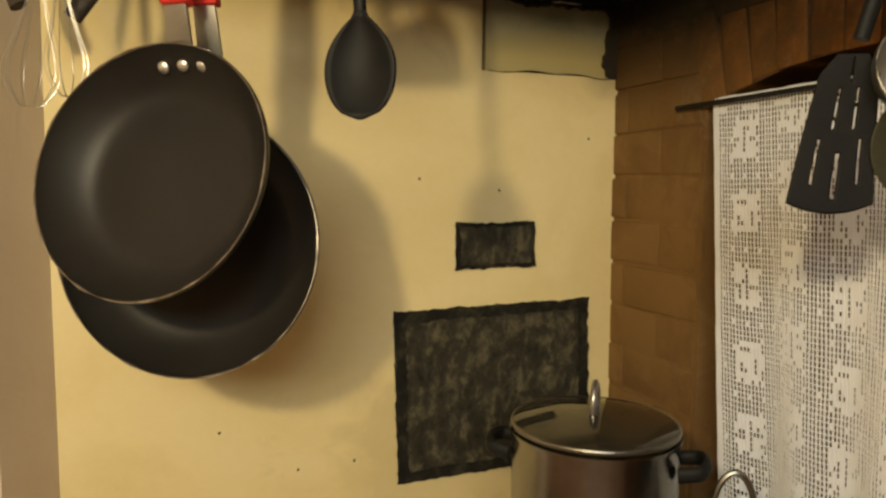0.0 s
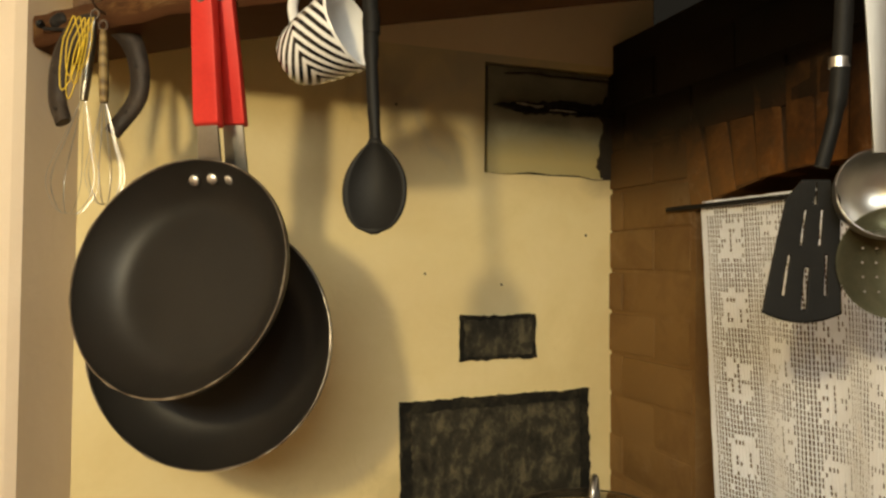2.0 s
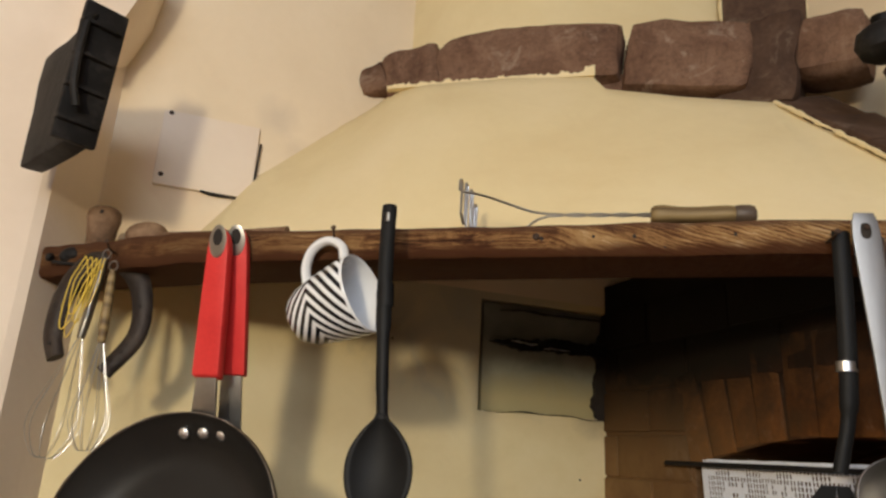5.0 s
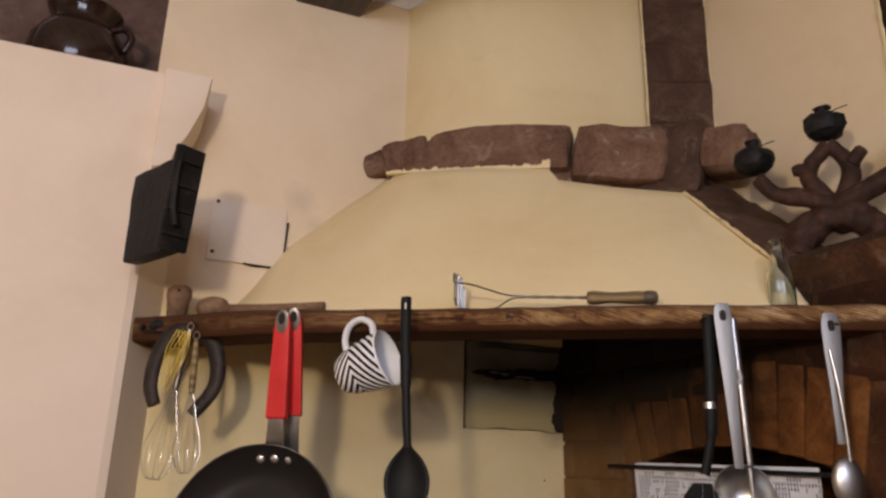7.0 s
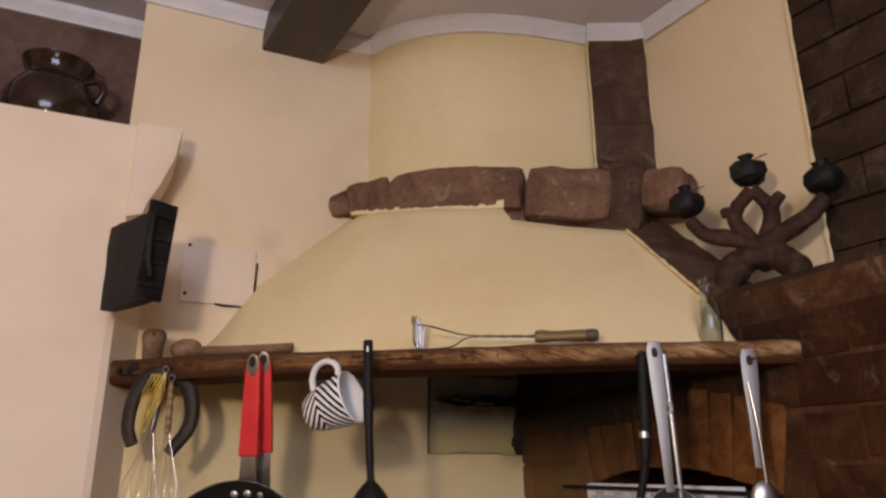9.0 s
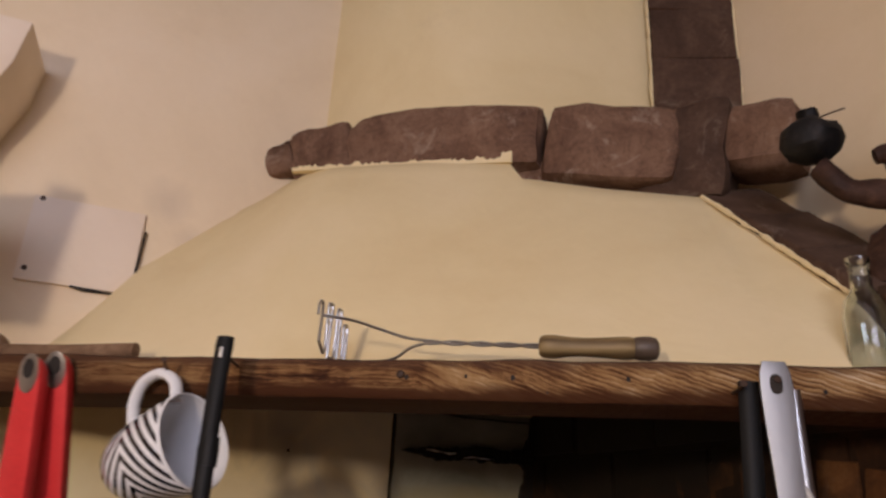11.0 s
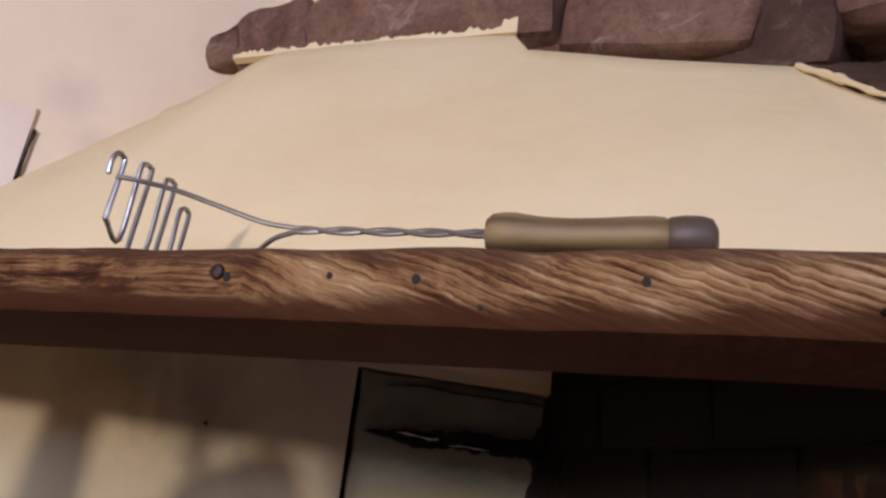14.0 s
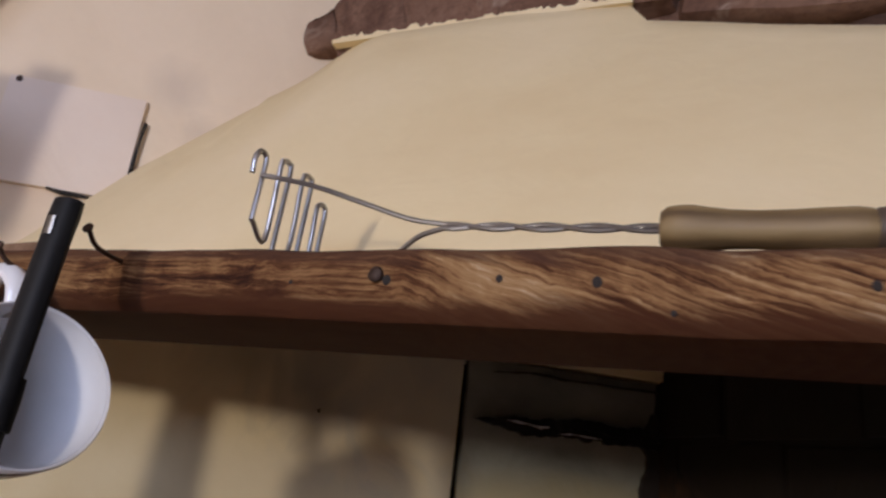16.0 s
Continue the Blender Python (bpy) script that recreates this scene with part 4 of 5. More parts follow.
# ---- hanging from the shelf ----
def frying_pan(place, radius, shift, top, grip_from, turn, rake, label):
    """The pan faces -y; its handle is raked forward from the rim's plane."""
    ob = thing("frying_pan", Matrix.Translation(place) @ pose(0, 0, 0, 90, 0, 0) @ pose(0, 0, 0, *turn), label, "frying pan", "frying pans on the shelf")
    R, d = radius, 0.044
    prof = [(0, -d), (R * 0.56, -d), (R * 0.64, -d + 0.0006), (R * 0.70, -d + 0.0025), (R * 0.76, -d + 0.007), (R * 0.82, -d + 0.014), (R * 0.95, -0.010), (R * 0.985, 0)]
    part("cooking_surface", lathe(prof, 96), NONSTICK, ob, "worn dark non-stick coating")
    part("body", lathe([(R * 0.985, -0.0005), (R, -0.001), (R, -0.006), (R * 0.84, -d + 0.006), (R * 0.76, -d - 0.004), (0, -d - 0.005)], 72), PAN_OUT, ob)
    ring = [(R * 0.992 * math.cos(a), R * 0.992 * math.sin(a), 0.0) for a in [2 * math.pi * i / 120 for i in range(120)]]
    part("rim", tube(ring, [0.0013 + 0.0012 * noise.noise(Vector((i * 0.45, R * 9, 0))) for i in range(120)], 6, closed=True), WORN_RIM, ob, "scuffed bare metal rim")
    for k in (-1, 0, 1):
        x = shift + 0.0258 * k
        y = math.sqrt((R * 0.875) ** 2 - shift * shift) - 0.0012 * k * k
        part("rivet", lathe([(0.0072, 0), (0.0069, 0.0020), (0.0045, 0.0038), (0, 0.0044)], 16, pose(x, y, -0.0210, 40, 0, 0)), BRIGHT, ob, "polished steel rivet")
    lean = math.tan(radians(rake))

    def up(x0, x1, y0, y1):
        dx = (x1 - x0) / (y1 - y0)
        return Matrix(((1, 0, dx, x0), (0, 0, 1, y0), (0, 1, lean, -0.010 + lean * (y0 - R)), (0, 0, 0, 1)))

    tx, ty = top
    gx = shift + (tx - shift) * (grip_from - R) / (ty - R)
    n = grip_from + 0.01 - R * 0.985
    part("neck", prism([(-0.0165, 0), (0.0165, 0), (0.0130, n), (-0.0130, n)], 0.005, up(shift, gx, R * 0.985, grip_from + 0.01), 0.001), STEEL, ob, "brushed steel neck with a scorched patch")
    L = ty - grip_from
    half = [(0.0175, 0), (0.0180, 0.004), (0.0160, L * 0.55), (0.0140, L * 0.86), (0.0115, L * 0.95), (0.0065, L)]
    m = up(gx, tx, grip_from, ty)
    g = part("grip", prism(half + [(-x, z) for x, z in reversed(half)], 0.016, m, 0.003), RED_GRIP, ob, "red silicone grip")
    oval = [(math.cos(a), math.sin(a)) for a in [2 * math.pi * i / 24 for i in range(24)]]
    part("eye_plate", prism([(0.0115 * x, L - 0.016 + 0.018 * z) for x, z in oval], 0.018, m, 0.001), STEEL, g, "steel hanging eye")
    # black oval on the plate paints the shade in the eye
    part("eye_hole", prism([(0.0062 * x, L - 0.012 + 0.009 * z) for x, z in oval], 0.0192, m), DARK_HOLLOW, g)
    return ob


frying_pan((-0.157, 0.803, 1.623), 0.1475, 0.013, (0.030, 0.347), 0.186, (-15, -8, 0), 26.5, "black non-stick frying pan with a red handle")
frying_pan((-0.157, 0.886, 1.535), 0.166, 0.034, (0.039, 0.447), 0.276, (-5, 3, 0), 22.5, "larger black frying pan hung behind the other")

# mug
ZEBRA, nt, bs = begin("zebra_glaze")
sep = nt.nodes.new("ShaderNodeSeparateXYZ")
nt.links.new(local(nt), sep.inputs[0])
ang = math_node(nt, "ARCTAN2", sep.outputs[1], sep.outputs[0])
rise = math_node(nt, "ABSOLUTE", math_node(nt, "SUBTRACT", math_node(nt, "DIVIDE", sep.outputs[2], 0.09), 0.44))
val = math_node(nt, "SUBTRACT", math_node(nt, "MULTIPLY", math_node(nt, "ABSOLUTE", ang), 2.5), math_node(nt, "MULTIPLY", rise, 7.5))
stripe = math_node(nt, "GREATER_THAN", math_node(nt, "FRACT", math_node(nt, "ADD", val, 20.0)), 0.5)
body_only = math_node(nt, "LESS_THAN", sep.outputs[2], 0.0885)
nt.links.new(mix_col(nt, math_node(nt, "MULTIPLY", stripe, body_only), (0.78, 0.79, 0.80), (0.010, 0.010, 0.012)), bs.inputs["Base Color"])
bs.inputs["Roughness"].default_value = 0.12

axis = Vector((0.90, -0.31, 0.32)).normalized()
mug_m = Matrix.Translation((-0.027, 0.830, 1.878)) @ axis.to_track_quat("Z", "Y").to_matrix().to_4x4()
hook = Vector((0.010, 0.806, 1.985)) - Vector((-0.027, 0.830, 1.878))
side = hook - axis * hook.dot(axis)
loc = mug_m.to_3x3().inverted() @ side
spin = math.atan2(loc.y, loc.x)
mug = thing("mug", mug_m @ Matrix.Rotation(spin, 4, "Z") @ Matrix.Scale(1.03, 4), "white mug with black zebra chevrons hung by its handle", "mug")
outer = [(0, 0), (0.022, 0), (0.029, 0.004), (0.036, 0.018), (0.042, 0.045), (0.046, 0.072), (0.0475, 0.090)]
part("body", lathe(outer + [(0.0465, 0.0915), (0.0450, 0.090)], 64), ZEBRA, mug)
part("inside", lathe([(0.0450, 0.0903), (0.0435, 0.072), (0.0395, 0.045), (0.033, 0.018), (0.022, 0.008), (0, 0.007)], 64), CERAMIC, mug, "glossy white inside")
part("handle", tube(bend([(0.0415, 0, 0.076), (0.062, 0, 0.079), (0.076, 0, 0.064), (0.074, 0, 0.042), (0.058, 0, 0.027), (0.037, 0, 0.022)], 7), 0.0055, 10, flat=1.3), CERAMIC, mug, "plain white loop handle")

# nylon spoon
spoon = thing("serving_spoon", pose(0.087, 0.762, 1.998, -6, -1.6, 0) @ Matrix.Diagonal((0.95, 1, 0.99, 1)), "black nylon serving spoon hung on a nail", "spoon")
hp = bend([(0, 0, 0.004), (0, 0, -0.05), (0.001, 0, -0.10), (0.003, 0, -0.15), (0.005, 0.003, -0.20), (0.007, 0.006, -0.238)], 6)
part("handle", tube(hp, [0.0088, 0.0094] + [0.0090] * 16 + [0.0072] * (len(hp) - 23) + [0.0065] * 5, 12, flat=0.7), BLACK_NYLON, spoon)
part("collar", tube([(0.002, 0, -0.092), (0.002, 0, -0.104), (0.003, 0, -0.118)], [0.0098, 0.0105, 0.0098], 12, flat=0.75), BLACK_NYLON, spoon, "ribbed grip collar")
part("hole", tube([(0, -0.0072, -0.008), (0, -0.0066, -0.018)], 0.0026, 8, flat=0.3), DULL_STEEL, spoon, "hanging hole showing the nail")
bm = bmesh.new()
rows = []
for i in range(17):
    v = i / 16
    z = -0.232 - 0.104 * v
    e = (v - 0.54) / (0.46 if v > 0.54 else 0.60)
    w = 0.0365 * (math.sqrt(max(0.0, 1 - abs(e) ** 2.2)) if v > 0.54 else math.sin(math.pi / 2 * (v / 0.54) ** 0.85))
    w = max(w, 0.006 if v < 0.3 else 0.003)
    row = []
    for j in range(13):
        u = -1 + 2 * j / 12
        dip = 0.012 * (1 - u * u) * math.sin(math.pi * v) ** 0.8
        row.append(bm.verts.new((0.007 + w * u, 0.003 + dip, z)))
    rows.append(row)
for a, b in zip(rows, rows[1:]):
    for j in range(12):
        bm.faces.new((a[j], a[j + 1], b[j + 1], b[j]))
bowl = part("bowl", bm, BLACK_NYLON, spoon)
bowl.modifiers.new("thick", "SOLIDIFY").thickness = 0.003

# slotted turner
turner = thing("slotted_turner", Matrix.Translation((0.566, 0.746, 1.975)) @ Matrix.Diagonal((0.95, 1, 0.96, 1)), "black nylon slotted turner hung behind the ladle", "turner")
hp = bend([(0, 0, 0.0), (-0.004, 0, -0.10), (-0.008, 0, -0.16), (-0.012, 0.002, -0.20), (-0.024, 0.004, -0.25)], 6)
part("handle", tube(hp, [0.0095] * (len(hp) - 8) + [0.0075] * 8, 12, flat=0.7), BLACK_NYLON, turner)
part("collar", tube([(-0.0085, 0, -0.140), (-0.0087, 0, -0.150)], 0.0105, 12, flat=0.75), STEEL, turner, "worn steel collar")
bm = bmesh.new()
W0, W1, ZT, ZB = 0.024, 0.0385, -0.262, -0.398
slots = [(-0.55, -0.335, -0.374), (0.03, -0.345, -0.385), (0.60, -0.335, -0.374), (-0.22, -0.290, -0.326), (0.36, -0.290, -0.326), (0.1, -0.265, -0.286)]
NX, NZ = 44, 52
grid = {}
for i in range(NX + 1):
    for j in range(NZ + 1):
        u, v = -1 + 2 * i / NX, j / NZ
        w = W0 + (W1 - W0) * v - 0.011 * max(0, 0.14 - v) / 0.14
        drop = -0.010 * (1 - u * u) * v
        grid[i, j] = bm.verts.new((-0.042 + 0.012 * (1 - v) + w * u, 0.005 + 0.006 * math.sin(v * 2.2), ZT + (ZB - ZT) * v + drop))
for i in range(NX):
    for j in range(NZ):
        u, z = -1 + 2 * (i + 0.5) / NX, ZT + (ZB - ZT) * (j + 0.5) / NZ
        if any(abs(u - a) < 0.055 and b > z > c for a, b, c in slots):
            continue
        bm.faces.new((grid[i, j], grid[i + 1, j], grid[i + 1, j + 1], grid[i, j + 1]))
bmesh.ops.delete(bm, geom=[v for v in bm.verts if not v.link_faces], context="VERTS")
blade = part("blade", bm, BLACK_NYLON, turner)
blade.modifiers.new("thick", "SOLIDIFY").thickness = 0.003


def steel_handle(ob, length, lean, hole=True):
    pts = [(-0.0095, 0), (-0.0125, -0.010), (-0.0135, -0.022), (-0.0125, -0.06), (-0.009, -length * 0.6), (-0.0065, -length)]
    outline = pts + [(-x, z) for x, z in reversed(pts)]
    outline = [(x + lean * -z, z + 0.006) for x, z in outline]
    g = part("handle", prism(outline, 0.0035, None, 0.001), SATIN, ob, "flat brushed steel handle")
    # black oval paints the shade in the hanging slot
    part("hanging_slot", prism([(0.0052 * math.cos(a), -0.0135 - 0.0085 * (1 if math.sin(a) > 0 else -1) * -1 * (abs(math.sin(a)) ** 0.6)) for a in [2 * math.pi * i / 20 for i in range(20)]], 0.0042), DARK_HOLLOW, g)


ladle = thing("ladle", (0.582, 0.728, 1.984), "stainless steel ladle with a long flat handle", "ladle")
steel_handle(ladle, 0.245, 0.02)
bm = bmesh.new()
bmesh.ops.create_uvsphere(bm, u_segments=32, v_segments=16, radius=0.045)
bmesh.ops.bisect_plane(bm, geom=bm.verts[:] + bm.edges[:] + bm.faces[:], plane_co=(0, 0, 0), plane_no=(0, -1, 0.25), clear_outer=True)
bmesh.ops.translate(bm, verts=bm.verts, vec=(0.012, 0.005, -0.275))
b = part("bowl", bm, STEEL, ladle, "deep polished steel bowl")
b.modifiers.new("thick", "SOLIDIFY").thickness = 0.0015

skimmer = thing("skimmer", (0.604, 0.748, 1.965), "round perforated skimmer with small drain holes", "skimmer")
part("handle", tube([(0, 0, 0.005), (0.004, 0, -0.14), (0.008, 0.004, -0.27)], [0.006, 0.005, 0.004], 8, flat=0.5), STEEL, skimmer)
bm = lathe([(0, -0.013), (0.02, -0.011), (0.04, -0.005), (0.052, 0.002), (0.054, 0.002), (0.041, -0.0075), (0.02, -0.013), (0, -0.015)], 40, pose(0.006, 0.004, -0.322, 90, 0, 0))
disc = part("dish", bm, mat("greenish_steel", (0.10, 0.11, 0.07), (0.16, 0.165, 0.11), (0.22, 0.22, 0.15), 12, 0.3, 0.8), skimmer, "dull olive reflecting metal dish")
for i in range(5):
    for j in range(5):
        x, z = (i - 2) * 0.014, (j - 2) * 0.014
        if x * x + z * z < 0.0016:
            part("drain_hole", lathe([(0, 0), (0.0012, 0), (0.0012, 0.001), (0, 0.001)], 8, pose(0.006 + x, -0.012 + 0.011 + (x * x + z * z) * -6 + 0.013, -0.322 + z, 90, 0, 0)), STEEL, disc)

tongs = thing("kitchen_tongs", (0.731, 0.706, 1.966), "narrow stainless steel serving tongs", "tongs")
steel_handle(tongs, 0.19, -0.03)
part("wire", tube(bend([(-0.008, -0.004, -0.05), (-0.004, -0.008, -0.11), (-0.001, -0.006, -0.17), (0.0, -0.004, -0.21)], 5), 0.0022, 8), STEEL, tongs, "bright steel wire arm")
bm = bmesh.new()
bmesh.ops.create_uvsphere(bm, u_segments=24, v_segments=12, radius=0.03, matrix=Matrix.Translation((-0.004, 0, -0.235)) @ Matrix.Diagonal((0.75, 0.35, 1.15, 1)))
part("spoon_end", bm, STEEL, tongs, "rounded shining steel end")

charm = thing("hanging_charm", (0.606, 0.745, 1.897), "small pale twisted ornament hanging by the ladle", "ornament")
part("hook", tube(bend([(-0.012, 0, 0.012), (-0.010, -0.001, -0.004), (-0.004, -0.002, -0.010), (0.0, -0.002, -0.019), (-0.006, -0.002, -0.027), (-0.012, -0.001, -0.022)], 6), [0.0018] * 8 + [0.0034] * 19 + [0.0026] * 4, 10, flat=0.7), mat("old_bone", (0.36, 0.34, 0.30), (0.48, 0.46, 0.42), (0.58, 0.56, 0.52), 40, 0.5), charm)

# horseshoe
shoe = thing("horseshoe", (-0.343, 0.920, 1.965), "heavy old dark horseshoe hung on the shelf end", "horseshoe")
hs = bend([(-0.045, -0.006, -0.135), (-0.060, 0, -0.10), (-0.056, 0, -0.05), (-0.035, 0, -0.008), (0, 0, 0.008), (0.037, 0, -0.006), (0.060, 0, -0.045), (0.062, 0, -0.10), (0.028, -0.006, -0.152)], 7)
part("bar", tube(hs, [0.0125 + 0.004 * math.sin(math.pi * i / (len(hs) - 1)) for i in range(len(hs))], 10, flat=0.6), mat("old_iron", (0.014, 0.010, 0.008), (0.030, 0.021, 0.016), (0.058, 0.043, 0.032), 30, 0.6, 0.4, bump=0.7), shoe)
# black discs paint the shade in the shoe's nail holes
for k in (4, 12, 44, 52):
    p = hs[k]
    part("nail_hole", lathe([(0, 0), (0.003, 0), (0.003, 0.001), (0, 0.001)], 8, pose(p.x, p.y - 0.0095, p.z, 90, 0, 0)), DARK_HOLLOW, shoe)


# whisks
def whisk(place, length, belly, tilt, wooden, label):
    ob = thing("whisk", Matrix.Translation(place) @ pose(0, 0, 0, 0, tilt, 0), label, "whisk", "whisks on the shelf")
    h = length * 0.42
    part("handle", tube(bend([(0, 0, 0), (0, 0, -h * 0.5), (0, 0, -h)], 4), [0.004, 0.005, 0.0055, 0.006, 0.006, 0.0062, 0.0062, 0.006, 0.005], 10), HANDLE_WOOD if wooden else DULL_STEEL, ob)
    part("loop", tube([(0.006 * math.cos(a), 0, 0.006 + 0.007 * math.sin(a)) for a in [2 * math.pi * i / 14 for i in range(14)]], 0.0013, 6, closed=True), STEEL, ob)
    for k in range(5):
        a = math.pi * k / 5
        c, s = math.cos(a), math.sin(a)
        pts = bend([(0.003 * c, 0.003 * s, -h), (belly * 0.55 * c, belly * 0.55 * s, -h - (length - h) * 0.35), (belly * c, belly * s, -h - (length - h) * 0.72),
                    (belly * 0.5 * c, belly * 0.5 * s, -length + 0.004), (0, 0, -length), (-belly * 0.5 * c, -belly * 0.5 * s, -length + 0.004),
                    (-belly * c, -belly * s, -h - (length - h) * 0.72), (-belly * 0.55 * c, -belly * 0.55 * s, -h - (length - h) * 0.35), (-0.003 * c, -0.003 * s, -h)], 5)
        part("wire", tube(pts, 0.00042, 5), STEEL, ob, "thin bright wire")
    return ob


whisk((-0.328, 0.890, 1.965), 0.265, 0.032, 7, False, "large balloon whisk of thin steel wire")
whisk((-0.312, 0.886, 1.948), 0.235, 0.024, -2, True, "smaller whisk with a wooden handle")
cord = thing("cord_loop", (-0.311, 0.878, 1.958), "loop of thin yellow cord hanging with the whisks", "cord")
for k in range(5):
    w, h, tip = 0.006 + 0.0016 * k, 0.034 + 0.005 * ((k * 2) % 5), 0.10 + 0.09 * k
    line = []
    for i in range(30):
        a = 2 * math.pi * i / 30
        down = h * (1 - math.sin(a))
        line.append((w * math.cos(a) * (0.25 + 0.75 * min(1.0, down / 0.03)) - tip * 0.06 - down * (0.28 - tip * 0.3), -0.006 - 0.002 * k - 0.002 * math.sin(2 * a + k), -down + 0.002))
    part("strand", tube(line, 0.0008, 6, closed=True), CORD, cord)

# ---- lying on the shelf ----
masher = thing("potato_masher", (0, 0, 0), "wire potato masher with a turned wooden handle on the shelf", "potato masher")
HZ = 2.0170
AXIS = pose(0, 0, 0, 0, 90, 0) @ pose(0, 0, 0, 3, 0, 0)
part("handle", lathe([(0, 0), (0.0082, 0.0008), (0.0110, 0.004), (0.0119, 0.010), (0.0120, 0.016), (0.0110, 0.022), (0.0098, 0.032), (0.0094, 0.045), (0.0099, 0.060), (0.0110, 0.076), (0.0115, 0.087), (0.0108, 0.0925), (0.0100, 0.094)], 28,
                     Matrix.Translation((0.389, 0.820, HZ)) @ AXIS), HANDLE_WOOD, masher)
part("butt", lathe([(0.0096, 0.093), (0.0110, 0.0955), (0.0120, 0.102), (0.0119, 0.110), (0.0104, 0.1155), (0.006, 0.118), (0, 0.1185)], 28, Matrix.Translation((0.389, 0.820, HZ)) @ AXIS),
     mat("dark_varnish", (0.05, 0.033, 0.02), (0.085, 0.058, 0.038), (0.13, 0.09, 0.06), 20, 0.5), masher, "darkened end of the handle")
for k in (0, 1):
    tw = [(0.272 + 0.122 * i / 60, 0.842 - 0.021 * i / 60 + 0.0016 * math.cos(i * 0.235 + math.pi * k), 2.0225 - 0.005 * i / 60 + 0.0019 * math.sin(i * 0.235 + math.pi * k + 1.2)) for i in range(61)]
    arm = [(0.1655, 0.8125, 2.0405), (0.176, 0.816, 2.0400), (0.196, 0.826, 2.0390), (0.222, 0.836, 2.0335), (0.250, 0.842, 2.0265)] if k == 0 else [(0.184, 0.878, 2.0035), (0.205, 0.868, 2.0035), (0.236, 0.854, 2.0055), (0.256, 0.845, 2.0165)]
    part("wire", tube(bend(arm + [tw[0]], 6)[:-1] + [Vector(p) for p in tw], 0.0016, 8), STEEL, masher, "twisted plated wire")
zig = []
for q, top in ((0.000, 2.0560), (0.0205, 2.0590), (0.0405, 2.0580), (0.0575, 2.0450)):
    first, bottom = q == 0.0, 2.013 if q == 0.0 else 2.0015
    for dq, z in ((-0.0038, 2.0405 if first else bottom + 0.004), (-0.0042, top - 0.006), (-0.0022, top - 0.001), (0.0, top), (0.0022, top - 0.001), (0.0042, top - 0.006), (0.0036, bottom + 0.004), (0.0050, bottom)):
        zig.append((0.163 + 0.26 * (q + dq), 0.8135 + q + dq - 0.05 * (top - z), z))
part("head", tube(bend(zig[:-1], 5), 0.0016, 8), STEEL, masher, "zigzag wire mashing head")

wspoon = thing("wooden_spoon", (0, 0, 0), "old round-bowled wooden spoon lying along the shelf", "wooden spoon")
part("handle", tube(bend([(-0.300, 0.968, 2.020), (-0.20, 0.948, 2.018), (-0.088, 0.922, 2.018)], 8), 0.0095, 10, flat=0.8), OLD_WOOD, wspoon)
bm = bmesh.new()
bmesh.ops.create_uvsphere(bm, u_segments=24, v_segments=14, radius=0.027, matrix=Matrix.Translation((-0.325, 0.975, 2.024)) @ Matrix.Diagonal((1.25, 0.8, 0.85, 1)))
part("bowl", rough_up(bm, 0.002, 25, 4), OLD_WOOD, wspoon)
knob = thing("wooden_pestle", (0, 0, 0), "grey-brown wooden pestle head with a hole standing on the shelf", "pestle")
bm = lathe([(0, 0), (0.016, 0.001), (0.019, 0.008), (0.021, 0.022), (0.0235, 0.036), (0.0245, 0.048), (0.0215, 0.059), (0.014, 0.066), (0, 0.069)], 28, Matrix.Translation((-0.392, 0.968, SHELF_TOP + 0.004)))
part("body", rough_up(bm, 0.006, 24, 7), OLD_WOOD, knob)
# black disc paints the shade inside the pestle's hole
part("hole", lathe([(0, 0), (0.0035, 0), (0.003, 0.001), (0, 0.001)], 10, pose(-0.384, 0.944, 2.052, 80, 0, 0)), DARK_HOLLOW, knob)

clamp = thing("iron_clamp", Matrix.Translation((-0.412, 0.935, 1.978)) @ Matrix.Scale(0.75, 4), "rough dark iron clamp gripping the shelf end", "clamp")
bm = bmesh.new()
bmesh.ops.create_icosphere(bm, subdivisions=3, radius=0.015, matrix=Matrix.Diagonal((1.5, 0.7, 0.8, 1)))
part("jaw", rough_up(bm, 0.010, 50, 3), IRON, clamp)
part("screw", tube([(-0.03, -0.008, -0.012), (0.05, -0.014, -0.020)], 0.0035, 8), IRON, clamp)
part("knob", lathe([(0, 0), (0.007, 0.001), (0.009, 0.006), (0.006, 0.012), (0, 0.013)], 16, pose(-0.032, -0.008, -0.006, 0, -60, 0)), IRON, clamp)

bottle = thing("bottle", Matrix.Translation((0.720, 0.836, SHELF_TOP - 0.003)) @ Matrix.Diagonal((1.1, 1.1, 1.18, 1)), "small clear glass bottle standing in the shelf corner", "bottle")
part("glass", lathe([(0, 0.001), (0.0185, 0.001), (0.020, 0.004), (0.020, 0.062), (0.017, 0.074), (0.0095, 0.084), (0.009, 0.106), (0.0105, 0.108), (0.0105, 0.113), (0.0085, 0.113), (0.0075, 0.085), (0.0155, 0.073), (0.0182, 0.061), (0.0182, 0.006), (0, 0.004)], 32), GLASS, bottle)

